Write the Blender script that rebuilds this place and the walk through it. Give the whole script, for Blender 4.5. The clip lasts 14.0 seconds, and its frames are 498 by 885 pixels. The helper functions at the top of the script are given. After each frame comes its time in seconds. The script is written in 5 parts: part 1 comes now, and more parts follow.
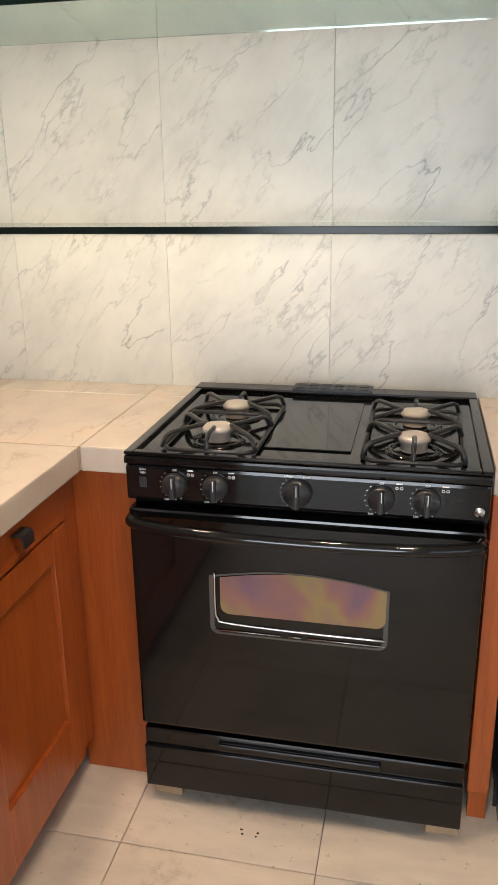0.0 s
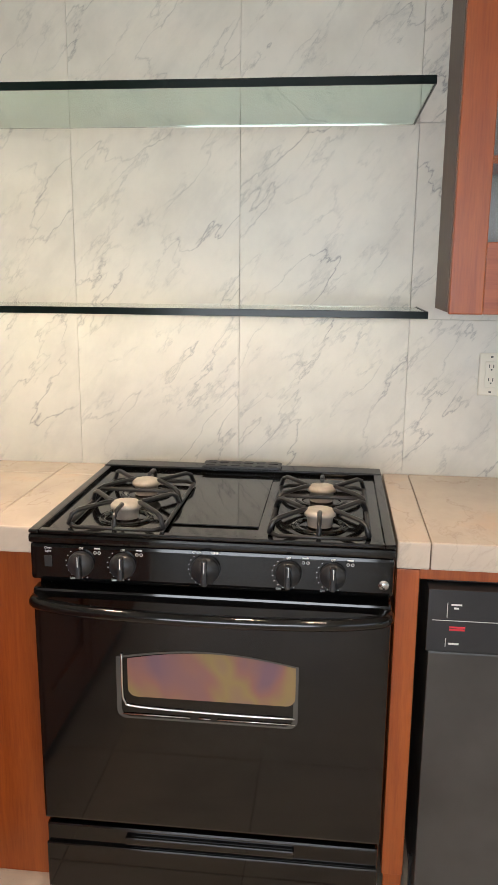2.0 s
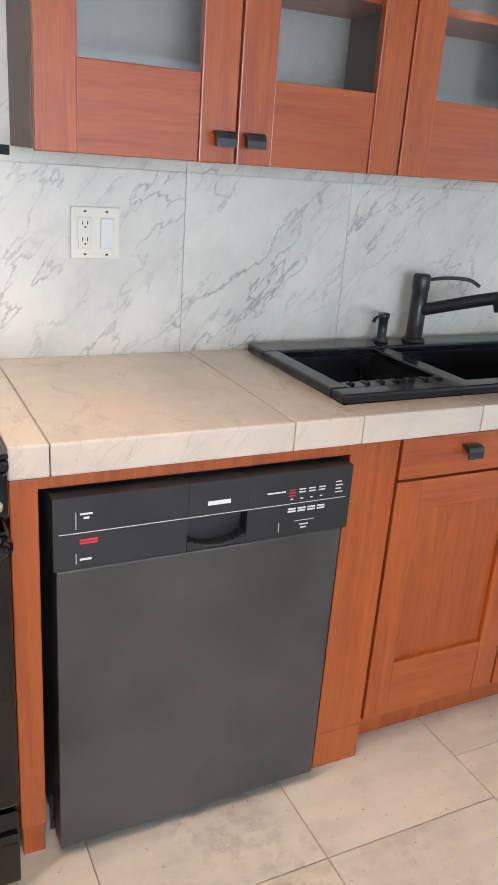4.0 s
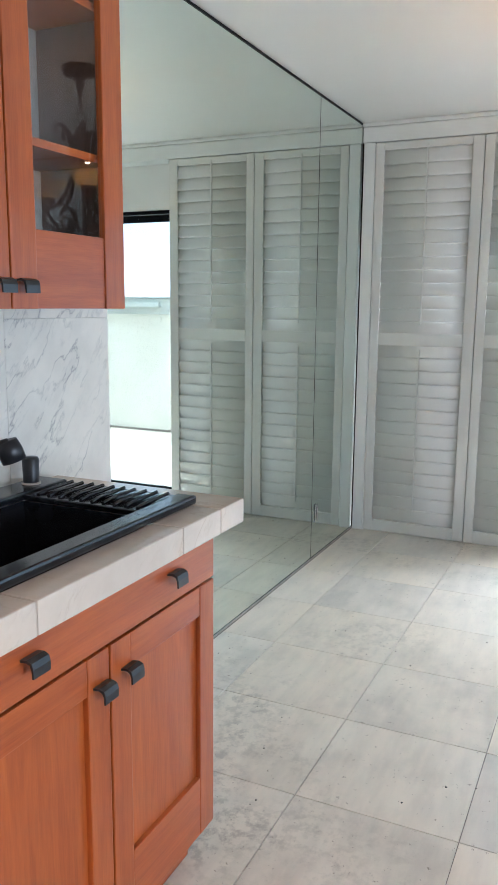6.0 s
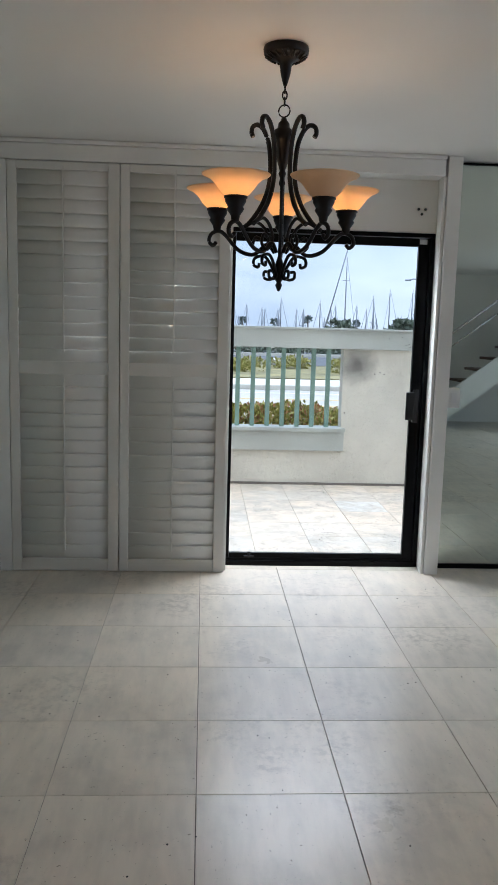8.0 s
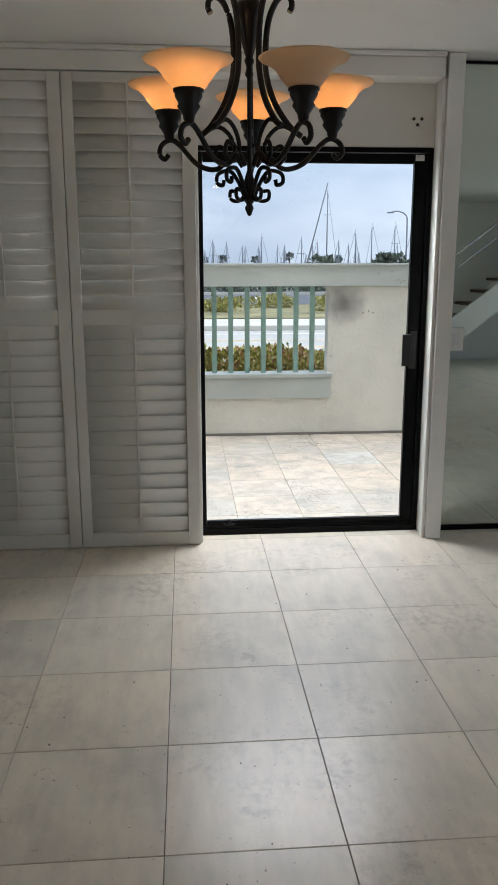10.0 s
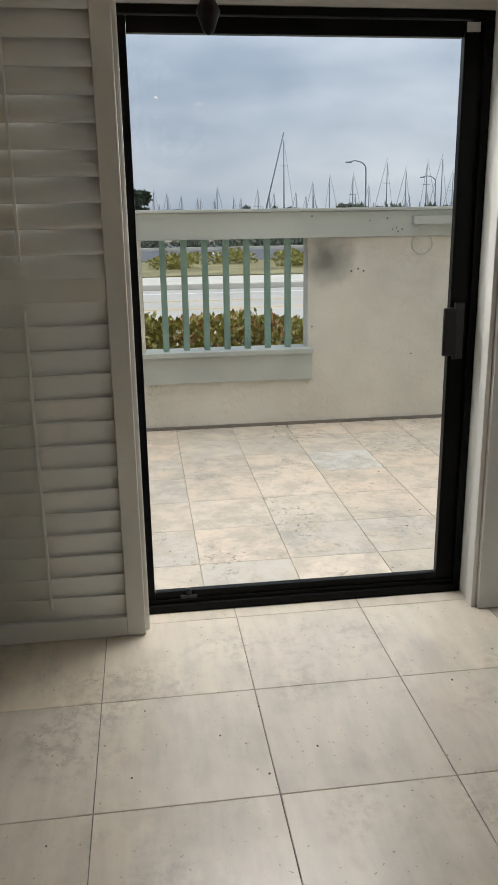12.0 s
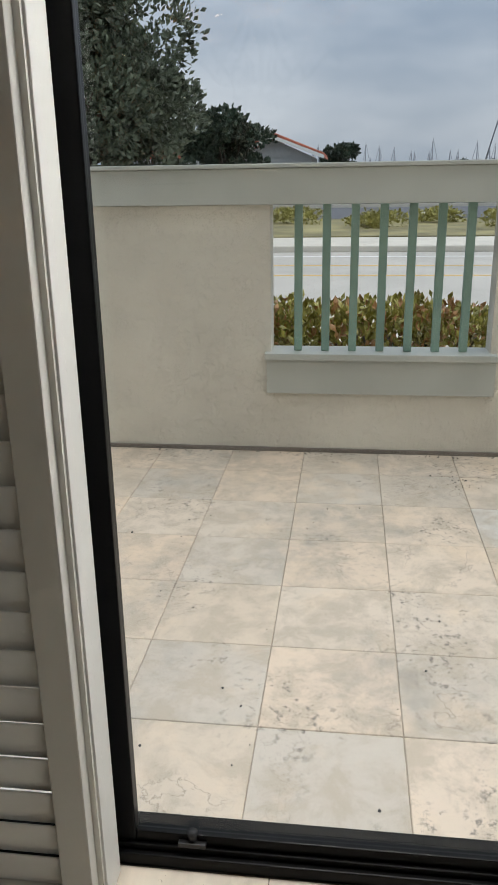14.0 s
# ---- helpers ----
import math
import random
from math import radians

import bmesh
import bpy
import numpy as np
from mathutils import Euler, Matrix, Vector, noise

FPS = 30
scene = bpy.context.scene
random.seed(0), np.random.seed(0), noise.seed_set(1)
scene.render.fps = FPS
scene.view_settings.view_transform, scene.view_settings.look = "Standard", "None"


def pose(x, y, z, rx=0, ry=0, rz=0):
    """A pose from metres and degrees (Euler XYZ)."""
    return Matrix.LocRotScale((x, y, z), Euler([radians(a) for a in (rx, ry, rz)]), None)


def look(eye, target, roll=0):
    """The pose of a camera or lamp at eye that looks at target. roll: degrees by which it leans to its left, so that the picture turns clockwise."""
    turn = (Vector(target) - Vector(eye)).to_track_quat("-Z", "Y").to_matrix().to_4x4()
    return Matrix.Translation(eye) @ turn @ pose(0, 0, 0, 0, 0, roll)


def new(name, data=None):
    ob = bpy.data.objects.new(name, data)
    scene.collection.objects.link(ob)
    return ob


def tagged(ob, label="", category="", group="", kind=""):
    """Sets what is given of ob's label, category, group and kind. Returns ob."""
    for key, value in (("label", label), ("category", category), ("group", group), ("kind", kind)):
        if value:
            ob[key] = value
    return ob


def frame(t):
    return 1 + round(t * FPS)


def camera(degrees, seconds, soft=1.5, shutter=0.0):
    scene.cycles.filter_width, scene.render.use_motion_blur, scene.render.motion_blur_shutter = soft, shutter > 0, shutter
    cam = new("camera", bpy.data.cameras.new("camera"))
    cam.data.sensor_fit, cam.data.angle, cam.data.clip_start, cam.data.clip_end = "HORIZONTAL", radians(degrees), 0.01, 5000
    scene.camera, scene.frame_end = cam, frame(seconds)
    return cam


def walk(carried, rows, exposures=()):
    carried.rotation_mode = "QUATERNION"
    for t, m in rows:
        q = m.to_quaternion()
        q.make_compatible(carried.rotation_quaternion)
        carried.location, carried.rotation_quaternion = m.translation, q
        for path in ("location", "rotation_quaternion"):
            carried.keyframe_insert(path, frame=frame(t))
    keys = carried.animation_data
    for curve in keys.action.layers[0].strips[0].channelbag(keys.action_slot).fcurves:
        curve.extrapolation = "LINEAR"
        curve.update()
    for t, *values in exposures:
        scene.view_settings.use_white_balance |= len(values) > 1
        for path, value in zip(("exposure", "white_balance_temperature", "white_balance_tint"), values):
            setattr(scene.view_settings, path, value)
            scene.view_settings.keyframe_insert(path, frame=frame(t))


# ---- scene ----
cam = camera(35.3, 14.0)
PATH = [
    (0, (0.601, -2.128, 1.45), (0.193, -0.272, 0.826), -0.8),
    (0.5, (0.583, -2.152, 1.447), (0.231, -0.273, 0.858), -1.4),
    (1, (0.598, -2.152, 1.484), (0.236, -0.243, 1.012), -1.8),
    (1.5, (0.614, -2.161, 1.475), (0.281, -0.229, 1.078), -0.6),
    (2, (0.625, -2.142, 1.449), (0.415, -0.2, 1.019), 0.5),
    (2.5, (0.628, -2.068, 1.403), (0.66, -0.127, 0.921), 0.1),
    (3, (0.599, -1.946, 1.378), (0.913, -0.058, 0.797), -0.8),
    (3.5, (0.572, -1.875, 1.372), (1.151, -0.081, 0.703), 2.1),
    (3.7, (0.575, -1.848, 1.371), (1.261, -0.098, 0.687), 3.3),
    (5.8, (0.796, -1.403, 1.356), (2.521, -0.475, 0.953), 0.6),
    (6, (0.848, -1.372, 1.364), (2.63, -0.533, 1.018), 0.5),
    (6.5, (0.905, -1.267, 1.375), (2.793, -0.674, 1.088), 1.1),
    (7, (0.91, -1.133, 1.396), (2.869, -0.829, 1.136), 0.8),
    (7.5, (0.977, -1.087, 1.405), (2.957, -1.07, 1.126), 1.2),
    (8, (0.962, -1.096, 1.413), (2.938, -1.215, 1.127), 1.6),
    (8.2, (0.96, -1.109, 1.422), (2.933, -1.255, 1.135), 1.5),
    (10.3, (1.718, -1.185, 1.397), (3.659, -1.348, 0.942), -0.4),
    (10.5, (1.866, -1.194, 1.363), (3.804, -1.372, 0.901), -0.8),
    (11, (2.226, -1.213, 1.379), (4.151, -1.39, 0.865), -0.8),
    (11.5, (2.58, -1.223, 1.368), (4.495, -1.413, 0.824), -0.4),
    (12, (2.946, -1.28, 1.363), (4.854, -1.529, 0.821), -0.9),
    (12.5, (3.312, -1.425, 1.379), (5.221, -1.623, 0.817), -1.6),
    (13, (3.668, -1.484, 1.348), (5.579, -1.586, 0.768), -2.5),
    (13.5, (3.972, -1.582, 1.343), (5.881, -1.557, 0.747), -3.5),
    (14, (4.289, -1.686, 1.374), (6.169, -1.444, 0.737), -0.9),
]
E_SKY = 0.08
EXPO = [(0.0, 1.75, 6050, 10), (2.0, 1.75, 6150, 10), (3.7, 2.15, 5700, 10), (5.8, 2.3, 5300, 10), (6.5, 1.95, 5400, 10), (7.0, 1.55, 5600, 10), (7.5, 1.05, 5600, 10), (8.0, 0.85, 5600, 10), (10.5, 0.55, 6100, 10), (12.0, 0.2, 6500, 10), (14.0, 0.0, 6500, 10)]
walk(cam, [(t, look(eye, target, roll)) for t, eye, target, roll in PATH], EXPO)

# ---- world, sun and lamps ----
world = bpy.data.worlds.new("overcast_sky")
scene.world = world
world.use_nodes = True
wn, wl = world.node_tree.nodes, world.node_tree.links
wn.clear()
sky = wn.new("ShaderNodeTexSky")
sky.sky_type, sky.sun_disc = "NISHITA", False
sky.sun_elevation, sky.sun_rotation = radians(56), radians(180)
sky.air_density, sky.dust_density = 1.0, 3.0
tc = wn.new("ShaderNodeTexCoord")
mp = wn.new("ShaderNodeMapping")
mp.inputs["Scale"].default_value = (1.0, 1.0, 3.2)
cl = wn.new("ShaderNodeTexNoise")
cl.inputs["Scale"].default_value, cl.inputs["Detail"].default_value, cl.inputs["Roughness"].default_value = 2.6, 6, 0.55
cr = wn.new("ShaderNodeValToRGB")
cr.color_ramp.elements[0].position, cr.color_ramp.elements[1].position = 0.30, 0.72
cr.color_ramp.elements[0].color = (3.9, 4.8, 6.1, 1)
cr.color_ramp.elements[1].color = (8.8, 9.4, 10.2, 1)
mx = wn.new("ShaderNodeMix")
mx.data_type = "RGBA"
mx.inputs["Factor"].default_value = 0.9
bg = wn.new("ShaderNodeBackground")
bg.inputs["Strength"].default_value = E_SKY
wo = wn.new("ShaderNodeOutputWorld")
wl.new(tc.outputs["Generated"], mp.inputs["Vector"])
wl.new(mp.outputs["Vector"], cl.inputs["Vector"])
wl.new(cl.outputs["Fac"], cr.inputs["Fac"])
wl.new(sky.outputs["Color"], mx.inputs["A"])
wl.new(cr.outputs["Color"], mx.inputs["B"])
# an overcast sky is brighter overhead than at the horizon
sx = wn.new("ShaderNodeSeparateXYZ")
wl.new(tc.outputs["Generated"], sx.inputs[0])
up_ = wn.new("ShaderNodeMapRange")
up_.inputs["From Min"].default_value, up_.inputs["From Max"].default_value = 0.05, 0.9
up_.inputs["To Min"].default_value, up_.inputs["To Max"].default_value = 0.9, 2.0
wl.new(sx.outputs["Z"], up_.inputs["Value"])
ms = wn.new("ShaderNodeVectorMath")
ms.operation = "SCALE"
wl.new(mx.outputs["Result"], ms.inputs[0])
wl.new(up_.outputs["Result"], ms.inputs["Scale"])
wl.new(ms.outputs[0], bg.inputs["Color"])
wl.new(bg.outputs["Background"], wo.inputs["Surface"])

sun_data = bpy.data.lights.new("sun", "SUN")
sun_data.energy, sun_data.angle, sun_data.color = 1.6, radians(40), (1, 0.95, 0.88)
sun = new("sun", sun_data)
sun.matrix_world = look((10, -10, 20), (10, -10 + math.cos(radians(56)), 20 - math.sin(radians(56))))


def area_lamp(name, eye, target, sx, sy, power, col, spread=180):
    d = bpy.data.lights.new(name, "AREA")
    d.shape, d.size, d.size_y, d.energy, d.color = "RECTANGLE", sx, sy, power, col
    d.spread = radians(spread)
    o = new(name, d)
    o.matrix_world = look(eye, target)
    return o


def point_lamp(name, at, power, col, r=0.03):
    d = bpy.data.lights.new(name, "POINT")
    d.energy, d.color, d.shadow_soft_size = power, col, r
    o = new(name, d)
    o.location = at
    return o


# added fill lamps, as sky daylight from unseen, invented living room windows
area_lamp("south_fill_lamp", (3.3, -6.93, 1.25), (2.6, 0.0, 1.2), 3.2, 2.0, 1.5, (0.95, 0.98, 1.0))
area_lamp("south_fill_lamp", (0.0, -6.93, 1.25), (0.7, 0.0, 1.2), 2.2, 2.0, 5.0, (0.97, 0.99, 1.0), 58)
# added lamp outside over the door, unseen, boosting the patio sky's light indoors
area_lamp("door_fill_lamp", (6.05, -1.82, 2.32), (4.7, -1.82, 0.0), 1.1, 0.5, 32, (1.0, 0.97, 0.93))
DOWN = [(-0.25, -0.75), (0.3, -0.95), (0.65, -1.5)]
for dx, dy in DOWN:
    d = bpy.data.lights.new("downlight_lamp", "SPOT")
    d.energy, d.color, d.spot_size, d.spot_blend, d.shadow_soft_size = 15, (1.0, 0.72, 0.50), radians(104), 0.7, 0.05
    o = new("downlight_lamp", d)
    o.location = (dx, dy, 2.375)

# ---- materials ----


def nodes_of(name):
    m = bpy.data.materials.new(name)
    m.use_nodes = True
    nt = m.node_tree
    return m, nt.nodes, nt.links, nt.nodes["Principled BSDF"]


def coords(n, l, scale=(1, 1, 1), shuffle=0.0):
    """World position, moved apart for every object when shuffle is set."""
    g = n.new("ShaderNodeNewGeometry")
    m = n.new("ShaderNodeMapping")
    m.inputs["Scale"].default_value = scale
    src = g.outputs["Position"]
    if shuffle:
        oi = n.new("ShaderNodeObjectInfo")
        k = n.new("ShaderNodeMath")
        k.operation = "MULTIPLY"
        k.inputs[1].default_value = shuffle
        l.new(oi.outputs["Random"], k.inputs[0])
        a = n.new("ShaderNodeVectorMath")
        l.new(src, a.inputs[0])
        l.new(k.outputs[0], a.inputs[1])
        src = a.outputs[0]
    l.new(src, m.inputs["Vector"])
    return m.outputs["Vector"]


def noise_node(n, l, vec, scale, detail=4, rough=0.55, distort=0.0):
    t = n.new("ShaderNodeTexNoise")
    t.inputs["Scale"].default_value, t.inputs["Detail"].default_value = scale, detail
    t.inputs["Roughness"].default_value, t.inputs["Distortion"].default_value = rough, distort
    l.new(vec, t.inputs["Vector"])
    return t.outputs["Fac"]


def ramp(n, l, fac, stops):
    r = n.new("ShaderNodeValToRGB")
    e = r.color_ramp.elements
    while len(e) < len(stops):
        e.new(0.5)
    for el, (p, c) in zip(e, stops):
        el.position, el.color = p, (*c, 1)
    l.new(fac, r.inputs["Fac"])
    return r.outputs["Color"]


def blend(n, l, fac, a, b, mode="MIX"):
    m = n.new("ShaderNodeMix")
    m.data_type, m.blend_type = "RGBA", mode
    for s, v in ((m.inputs["Factor"], fac), (m.inputs["A"], a), (m.inputs["B"], b)):
        if isinstance(v, (int, float)):
            s.default_value = v
        elif isinstance(v, tuple):
            s.default_value = (*v, 1)
        else:
            l.new(v, s)
    return m.outputs["Result"]


def relief(n, l, b, height, strength, dist=0.01):
    k = n.new("ShaderNodeBump")
    k.inputs["Strength"].default_value, k.inputs["Distance"].default_value = strength, dist
    l.new(height, k.inputs["Height"])
    l.new(k.outputs["Normal"], b.inputs["Normal"])


def plain(name, c, rough=0.5, metal=0.0, vary=0.12, scale=6.0, bump=0.05, fine=60.0, coat=0.0, spec=0.5):
    m, n, l, b = nodes_of(name)
    v = coords(n, l)
    big = noise_node(n, l, v, scale, 5)
    small = noise_node(n, l, v, fine, 3)
    lo = tuple(x * (1 - vary) for x in c)
    hi = tuple(min(1, x * (1 + vary)) for x in c)
    col = ramp(n, l, big, [(0.3, lo), (0.7, hi)])
    l.new(col, b.inputs["Base Color"])
    rr = n.new("ShaderNodeMapRange")
    rr.inputs["To Min"].default_value, rr.inputs["To Max"].default_value = max(0, rough * 0.8), min(1, rough * 1.2)
    l.new(big, rr.inputs["Value"])
    l.new(rr.outputs["Result"], b.inputs["Roughness"])
    b.inputs["Metallic"].default_value = metal
    b.inputs["Coat Weight"].default_value = coat
    b.inputs["Specular IOR Level"].default_value = spec
    if bump:
        relief(n, l, b, small, bump, 0.003)
    return m


def ridge(n, l, vec, scale, detail, rough, width, depth, distort=0.2):
    """Thin lines where a noise field crosses its middle."""
    w = noise_node(n, l, vec, scale, detail, rough, distort)
    s = n.new("ShaderNodeMath")
    s.operation = "SUBTRACT"
    s.inputs[1].default_value = 0.5
    l.new(w, s.inputs[0])
    a = n.new("ShaderNodeMath")
    a.operation = "ABSOLUTE"
    l.new(s.outputs[0], a.inputs[0])
    return ramp(n, l, a.outputs[0], [(0.0, (depth,) * 3), (width * 0.25, (depth * 0.5,) * 3), (width, (0, 0, 0))])


def marble(name, base, vein, warm, rough, shuffle, strength=1.0):
    m, n, l, b = nodes_of(name)
    v = coords(n, l, (1.3, 1.0, 1.1), shuffle)
    lean = n.new("ShaderNodeMapping")
    lean.inputs["Rotation"].default_value = (0, 0.75, 0)
    l.new(v, lean.inputs["Vector"])
    sq = n.new("ShaderNodeMapping")
    sq.inputs["Scale"].default_value = (0.7, 1.0, 2.1)
    l.new(lean.outputs["Vector"], sq.inputs["Vector"])
    d = sq.outputs["Vector"]
    cloud = noise_node(n, l, v, 4.0, 6, 0.6)
    c = ramp(n, l, cloud, [(0.28, tuple(x * 0.86 for x in base)), (0.55, base), (0.78, warm)])
    gate1 = ramp(n, l, noise_node(n, l, v, 3.4, 3), [(0.40, (0.12,) * 3), (0.62, (1, 1, 1))])
    gate2 = ramp(n, l, noise_node(n, l, d, 7.0, 4), [(0.46, (0, 0, 0)), (0.66, (1, 1, 1))])
    k1 = blend(n, l, 1.0, ridge(n, l, d, 2.3, 9, 0.54, 0.010, 0.75 * strength, 0.05), gate1, "MULTIPLY")
    k2 = blend(n, l, 1.0, ridge(n, l, d, 5.2, 8, 0.60, 0.028, 0.5 * strength, 0.05), gate2, "MULTIPLY")
    smoke = ramp(n, l, noise_node(n, l, d, 5.0, 8, 0.68), [(0.50, (0, 0, 0)), (0.72, (0.36 * strength,) * 3)])
    c = blend(n, l, smoke, c, tuple(x * 0.55 + y * 0.45 for x, y in zip(base, vein)))
    c = blend(n, l, k2, c, vein)
    c = blend(n, l, k1, c, tuple(x * 0.8 for x in vein))
    l.new(c, b.inputs["Base Color"])
    b.inputs["Roughness"].default_value = rough
    relief(n, l, b, noise_node(n, l, v, 30, 3), 0.02, 0.002)
    return m


def patio_stone(name):
    """Outdoor limestone: every tile of its own tone, blotched with grey weathering and fine cracks."""
    m, n, l, b = nodes_of(name)
    v = coords(n, l, (1, 1, 1), 37.0)
    w = coords(n, l)
    oi = n.new("ShaderNodeObjectInfo")
    tone = ramp(n, l, oi.outputs["Random"], [(0.0, (0.60, 0.495, 0.385)), (0.3, (0.54, 0.47, 0.38)), (0.55, (0.49, 0.45, 0.39)), (0.75, (0.62, 0.53, 0.43)), (0.92, (0.60, 0.49, 0.38)), (0.97, (0.57, 0.565, 0.535))])
    cloud = noise_node(n, l, v, 7.0, 9, 0.72, 0.3)
    c = blend(n, l, ramp(n, l, cloud, [(0.42, (0.8,) * 3), (0.56, (0, 0, 0))]), tone, (0.41, 0.355, 0.28))
    c = blend(n, l, ramp(n, l, noise_node(n, l, v, 3.1, 6, 0.6), [(0.54, (0, 0, 0)), (0.72, (0.7,) * 3)]), c, (0.68, 0.55, 0.41))
    grey = blend(n, l, 1.0, ramp(n, l, noise_node(n, l, w, 1.5, 5, 0.6), [(0.50, (0, 0, 0)), (0.70, (0.8,) * 3)]),
                 ramp(n, l, noise_node(n, l, v, 9, 8, 0.72), [(0.40, (0.1,) * 3), (0.62, (1, 1, 1))]), "MULTIPLY")
    c = blend(n, l, grey, c, (0.27, 0.26, 0.235))
    spots = blend(n, l, 1.0, ramp(n, l, noise_node(n, l, w, 2.3, 4), [(0.5, (0, 0, 0)), (0.62, (1, 1, 1))]),
                  ramp(n, l, noise_node(n, l, w, 34, 5, 0.7), [(0.55, (0, 0, 0)), (0.64, (0.9,) * 3)]), "MULTIPLY")
    c = blend(n, l, spots, c, (0.16, 0.14, 0.12))
    crack = blend(n, l, 1.0, ridge(n, l, v, 3.0, 7, 0.6, 0.007, 0.8), ramp(n, l, noise_node(n, l, v, 2.2, 2), [(0.52, (0, 0, 0)), (0.6, (1, 1, 1))]), "MULTIPLY")
    c = blend(n, l, crack, c, (0.24, 0.20, 0.16))
    l.new(c, b.inputs["Base Color"])
    b.inputs["Roughness"].default_value = 0.6
    relief(n, l, b, noise_node(n, l, v, 45, 5, 0.7), 0.15, 0.003)
    return m


def stone_tile(name, base, dark, warm, rough, stain, tones):
    m, n, l, b = nodes_of(name)
    v = coords(n, l, (1, 1, 1), 37.0)
    vs = coords(n, l, (1.4, 6.0, 1), 37.0)
    cloud = noise_node(n, l, v, 3.2, 7, 0.6)
    streak = noise_node(n, l, vs, 3.0, 5, 0.6)
    pit = noise_node(n, l, v, 55, 4, 0.7)
    world_v = coords(n, l)
    wear = noise_node(n, l, world_v, 1.1, 7, 0.65)
    oi = n.new("ShaderNodeObjectInfo")
    c = ramp(n, l, cloud, [(0.37, dark), (0.50, base), (0.66, warm)])
    c = blend(n, l, 0.5, c, ramp(n, l, streak, [(0.35, dark), (0.6, base)]))
    tone = ramp(n, l, oi.outputs["Random"], [(0.0, tones[0]), (0.5, tones[1]), (1.0, tones[2])])
    c = blend(n, l, 1.0, c, tone, "MULTIPLY")
    st = ramp(n, l, wear, [(0.52, (0, 0, 0)), (0.70, (1, 1, 1))])
    st = blend(n, l, 1.0, st, ramp(n, l, noise_node(n, l, world_v, 24, 5, 0.7), [(0.46, (0.0, 0.0, 0.0)), (0.60, (1, 1, 1))]), "MULTIPLY")
    f = n.new("ShaderNodeMath")
    f.operation = "MULTIPLY"
    f.inputs[1].default_value = stain
    l.new(st, f.inputs[0])
    c = blend(n, l, f.outputs[0], c, (0.20, 0.175, 0.15))
    spots = ramp(n, l, pit, [(0.30, (0.25, 0.22, 0.18)), (0.35, (1, 1, 1))])
    c = blend(n, l, 0.7, c, spots, "MULTIPLY")
    l.new(c, b.inputs["Base Color"])
    rr = n.new("ShaderNodeMapRange")
    rr.inputs["To Min"].default_value, rr.inputs["To Max"].default_value = rough * 0.75, min(1, rough * 1.3)
    l.new(cloud, rr.inputs["Value"])
    l.new(rr.outputs["Result"], b.inputs["Roughness"])
    relief(n, l, b, pit, 0.06, 0.003)
    return m


def wood(name, c1, c2, scale, rough, coat=0.15):
    m, n, l, b = nodes_of(name)
    v = coords(n, l, scale, 11.0)
    g = noise_node(n, l, v, 3.0, 6, 0.6, 0.6)
    fine = noise_node(n, l, v, 22.0, 3, 0.6)
    c = ramp(n, l, g, [(0.25, c1), (0.5, tuple((x + y) / 2 for x, y in zip(c1, c2))), (0.75, c2)])
    c = blend(n, l, 0.2, c, ramp(n, l, fine, [(0.35, tuple(x * 0.75 for x in c1)), (0.6, c2)]))
    l.new(c, b.inputs["Base Color"])
    b.inputs["Roughness"].default_value = rough
    b.inputs["Coat Weight"].default_value, b.inputs["Coat Roughness"].default_value = coat, 0.25
    relief(n, l, b, fine, 0.05, 0.002)
    return m


def glass(name, tint, rough=0.0, ior=1.45):
    m, n, l, b = nodes_of(name)
    b.inputs["Base Color"].default_value = (*tint, 1)
    b.inputs["Roughness"].default_value = rough
    b.inputs["IOR"].default_value = ior
    b.inputs["Transmission Weight"].default_value = 1.0
    return m


def stucco(name, c):
    m, n, l, b = nodes_of(name)
    v = coords(n, l)
    big = noise_node(n, l, v, 1.3, 6, 0.6)
    rough_n = noise_node(n, l, v, 13, 9, 0.66, 0.12)
    col = ramp(n, l, big, [(0.3, tuple(x * 0.82 for x in c)), (0.6, c), (0.8, tuple(min(1, x * 1.06) for x in c))])
    l.new(col, b.inputs["Base Color"])
    b.inputs["Roughness"].default_value = 0.9
    relief(n, l, b, ramp(n, l, rough_n, [(0.40, (0, 0, 0)), (0.50, (0.25, 0.25, 0.25)), (0.56, (0.8, 0.8, 0.8)), (0.70, (1, 1, 1))]), 0.55, 0.012)
    return m


M_MARBLE = marble("white_marble", (0.68, 0.655, 0.585), (0.22, 0.23, 0.235), (0.74, 0.70, 0.62), 0.38, 9.0)
M_COUNTER = marble("cream_marble", (0.60, 0.52, 0.43), (0.36, 0.28, 0.21), (0.66, 0.50, 0.36), 0.2, 5.0, 0.55)
M_FLOOR = stone_tile("honed_limestone", (0.70, 0.64, 0.54), (0.54, 0.50, 0.43), (0.76, 0.68, 0.57), 0.30, 0.65, ((0.92, 0.92, 0.93), (1, 1, 1), (1, 0.97, 0.93)))
M_PATIO = patio_stone("weathered_limestone")
M_GROUT = plain("dark_grout", (0.17, 0.15, 0.13), 0.9)
M_PGROUT = plain("sandy_grout", (0.36, 0.31, 0.25), 0.95)
M_MGROUT = plain("pale_grout", (0.60, 0.58, 0.53), 0.9)
M_CHERRY = wood("cherry_wood_upright", (0.25, 0.043, 0.008), (0.44, 0.108, 0.017), (11, 11, 0.7), 0.30)
M_CHERRY_H = wood("cherry_wood_level", (0.25, 0.043, 0.008), (0.43, 0.102, 0.017), (0.7, 0.7, 13), 0.30)
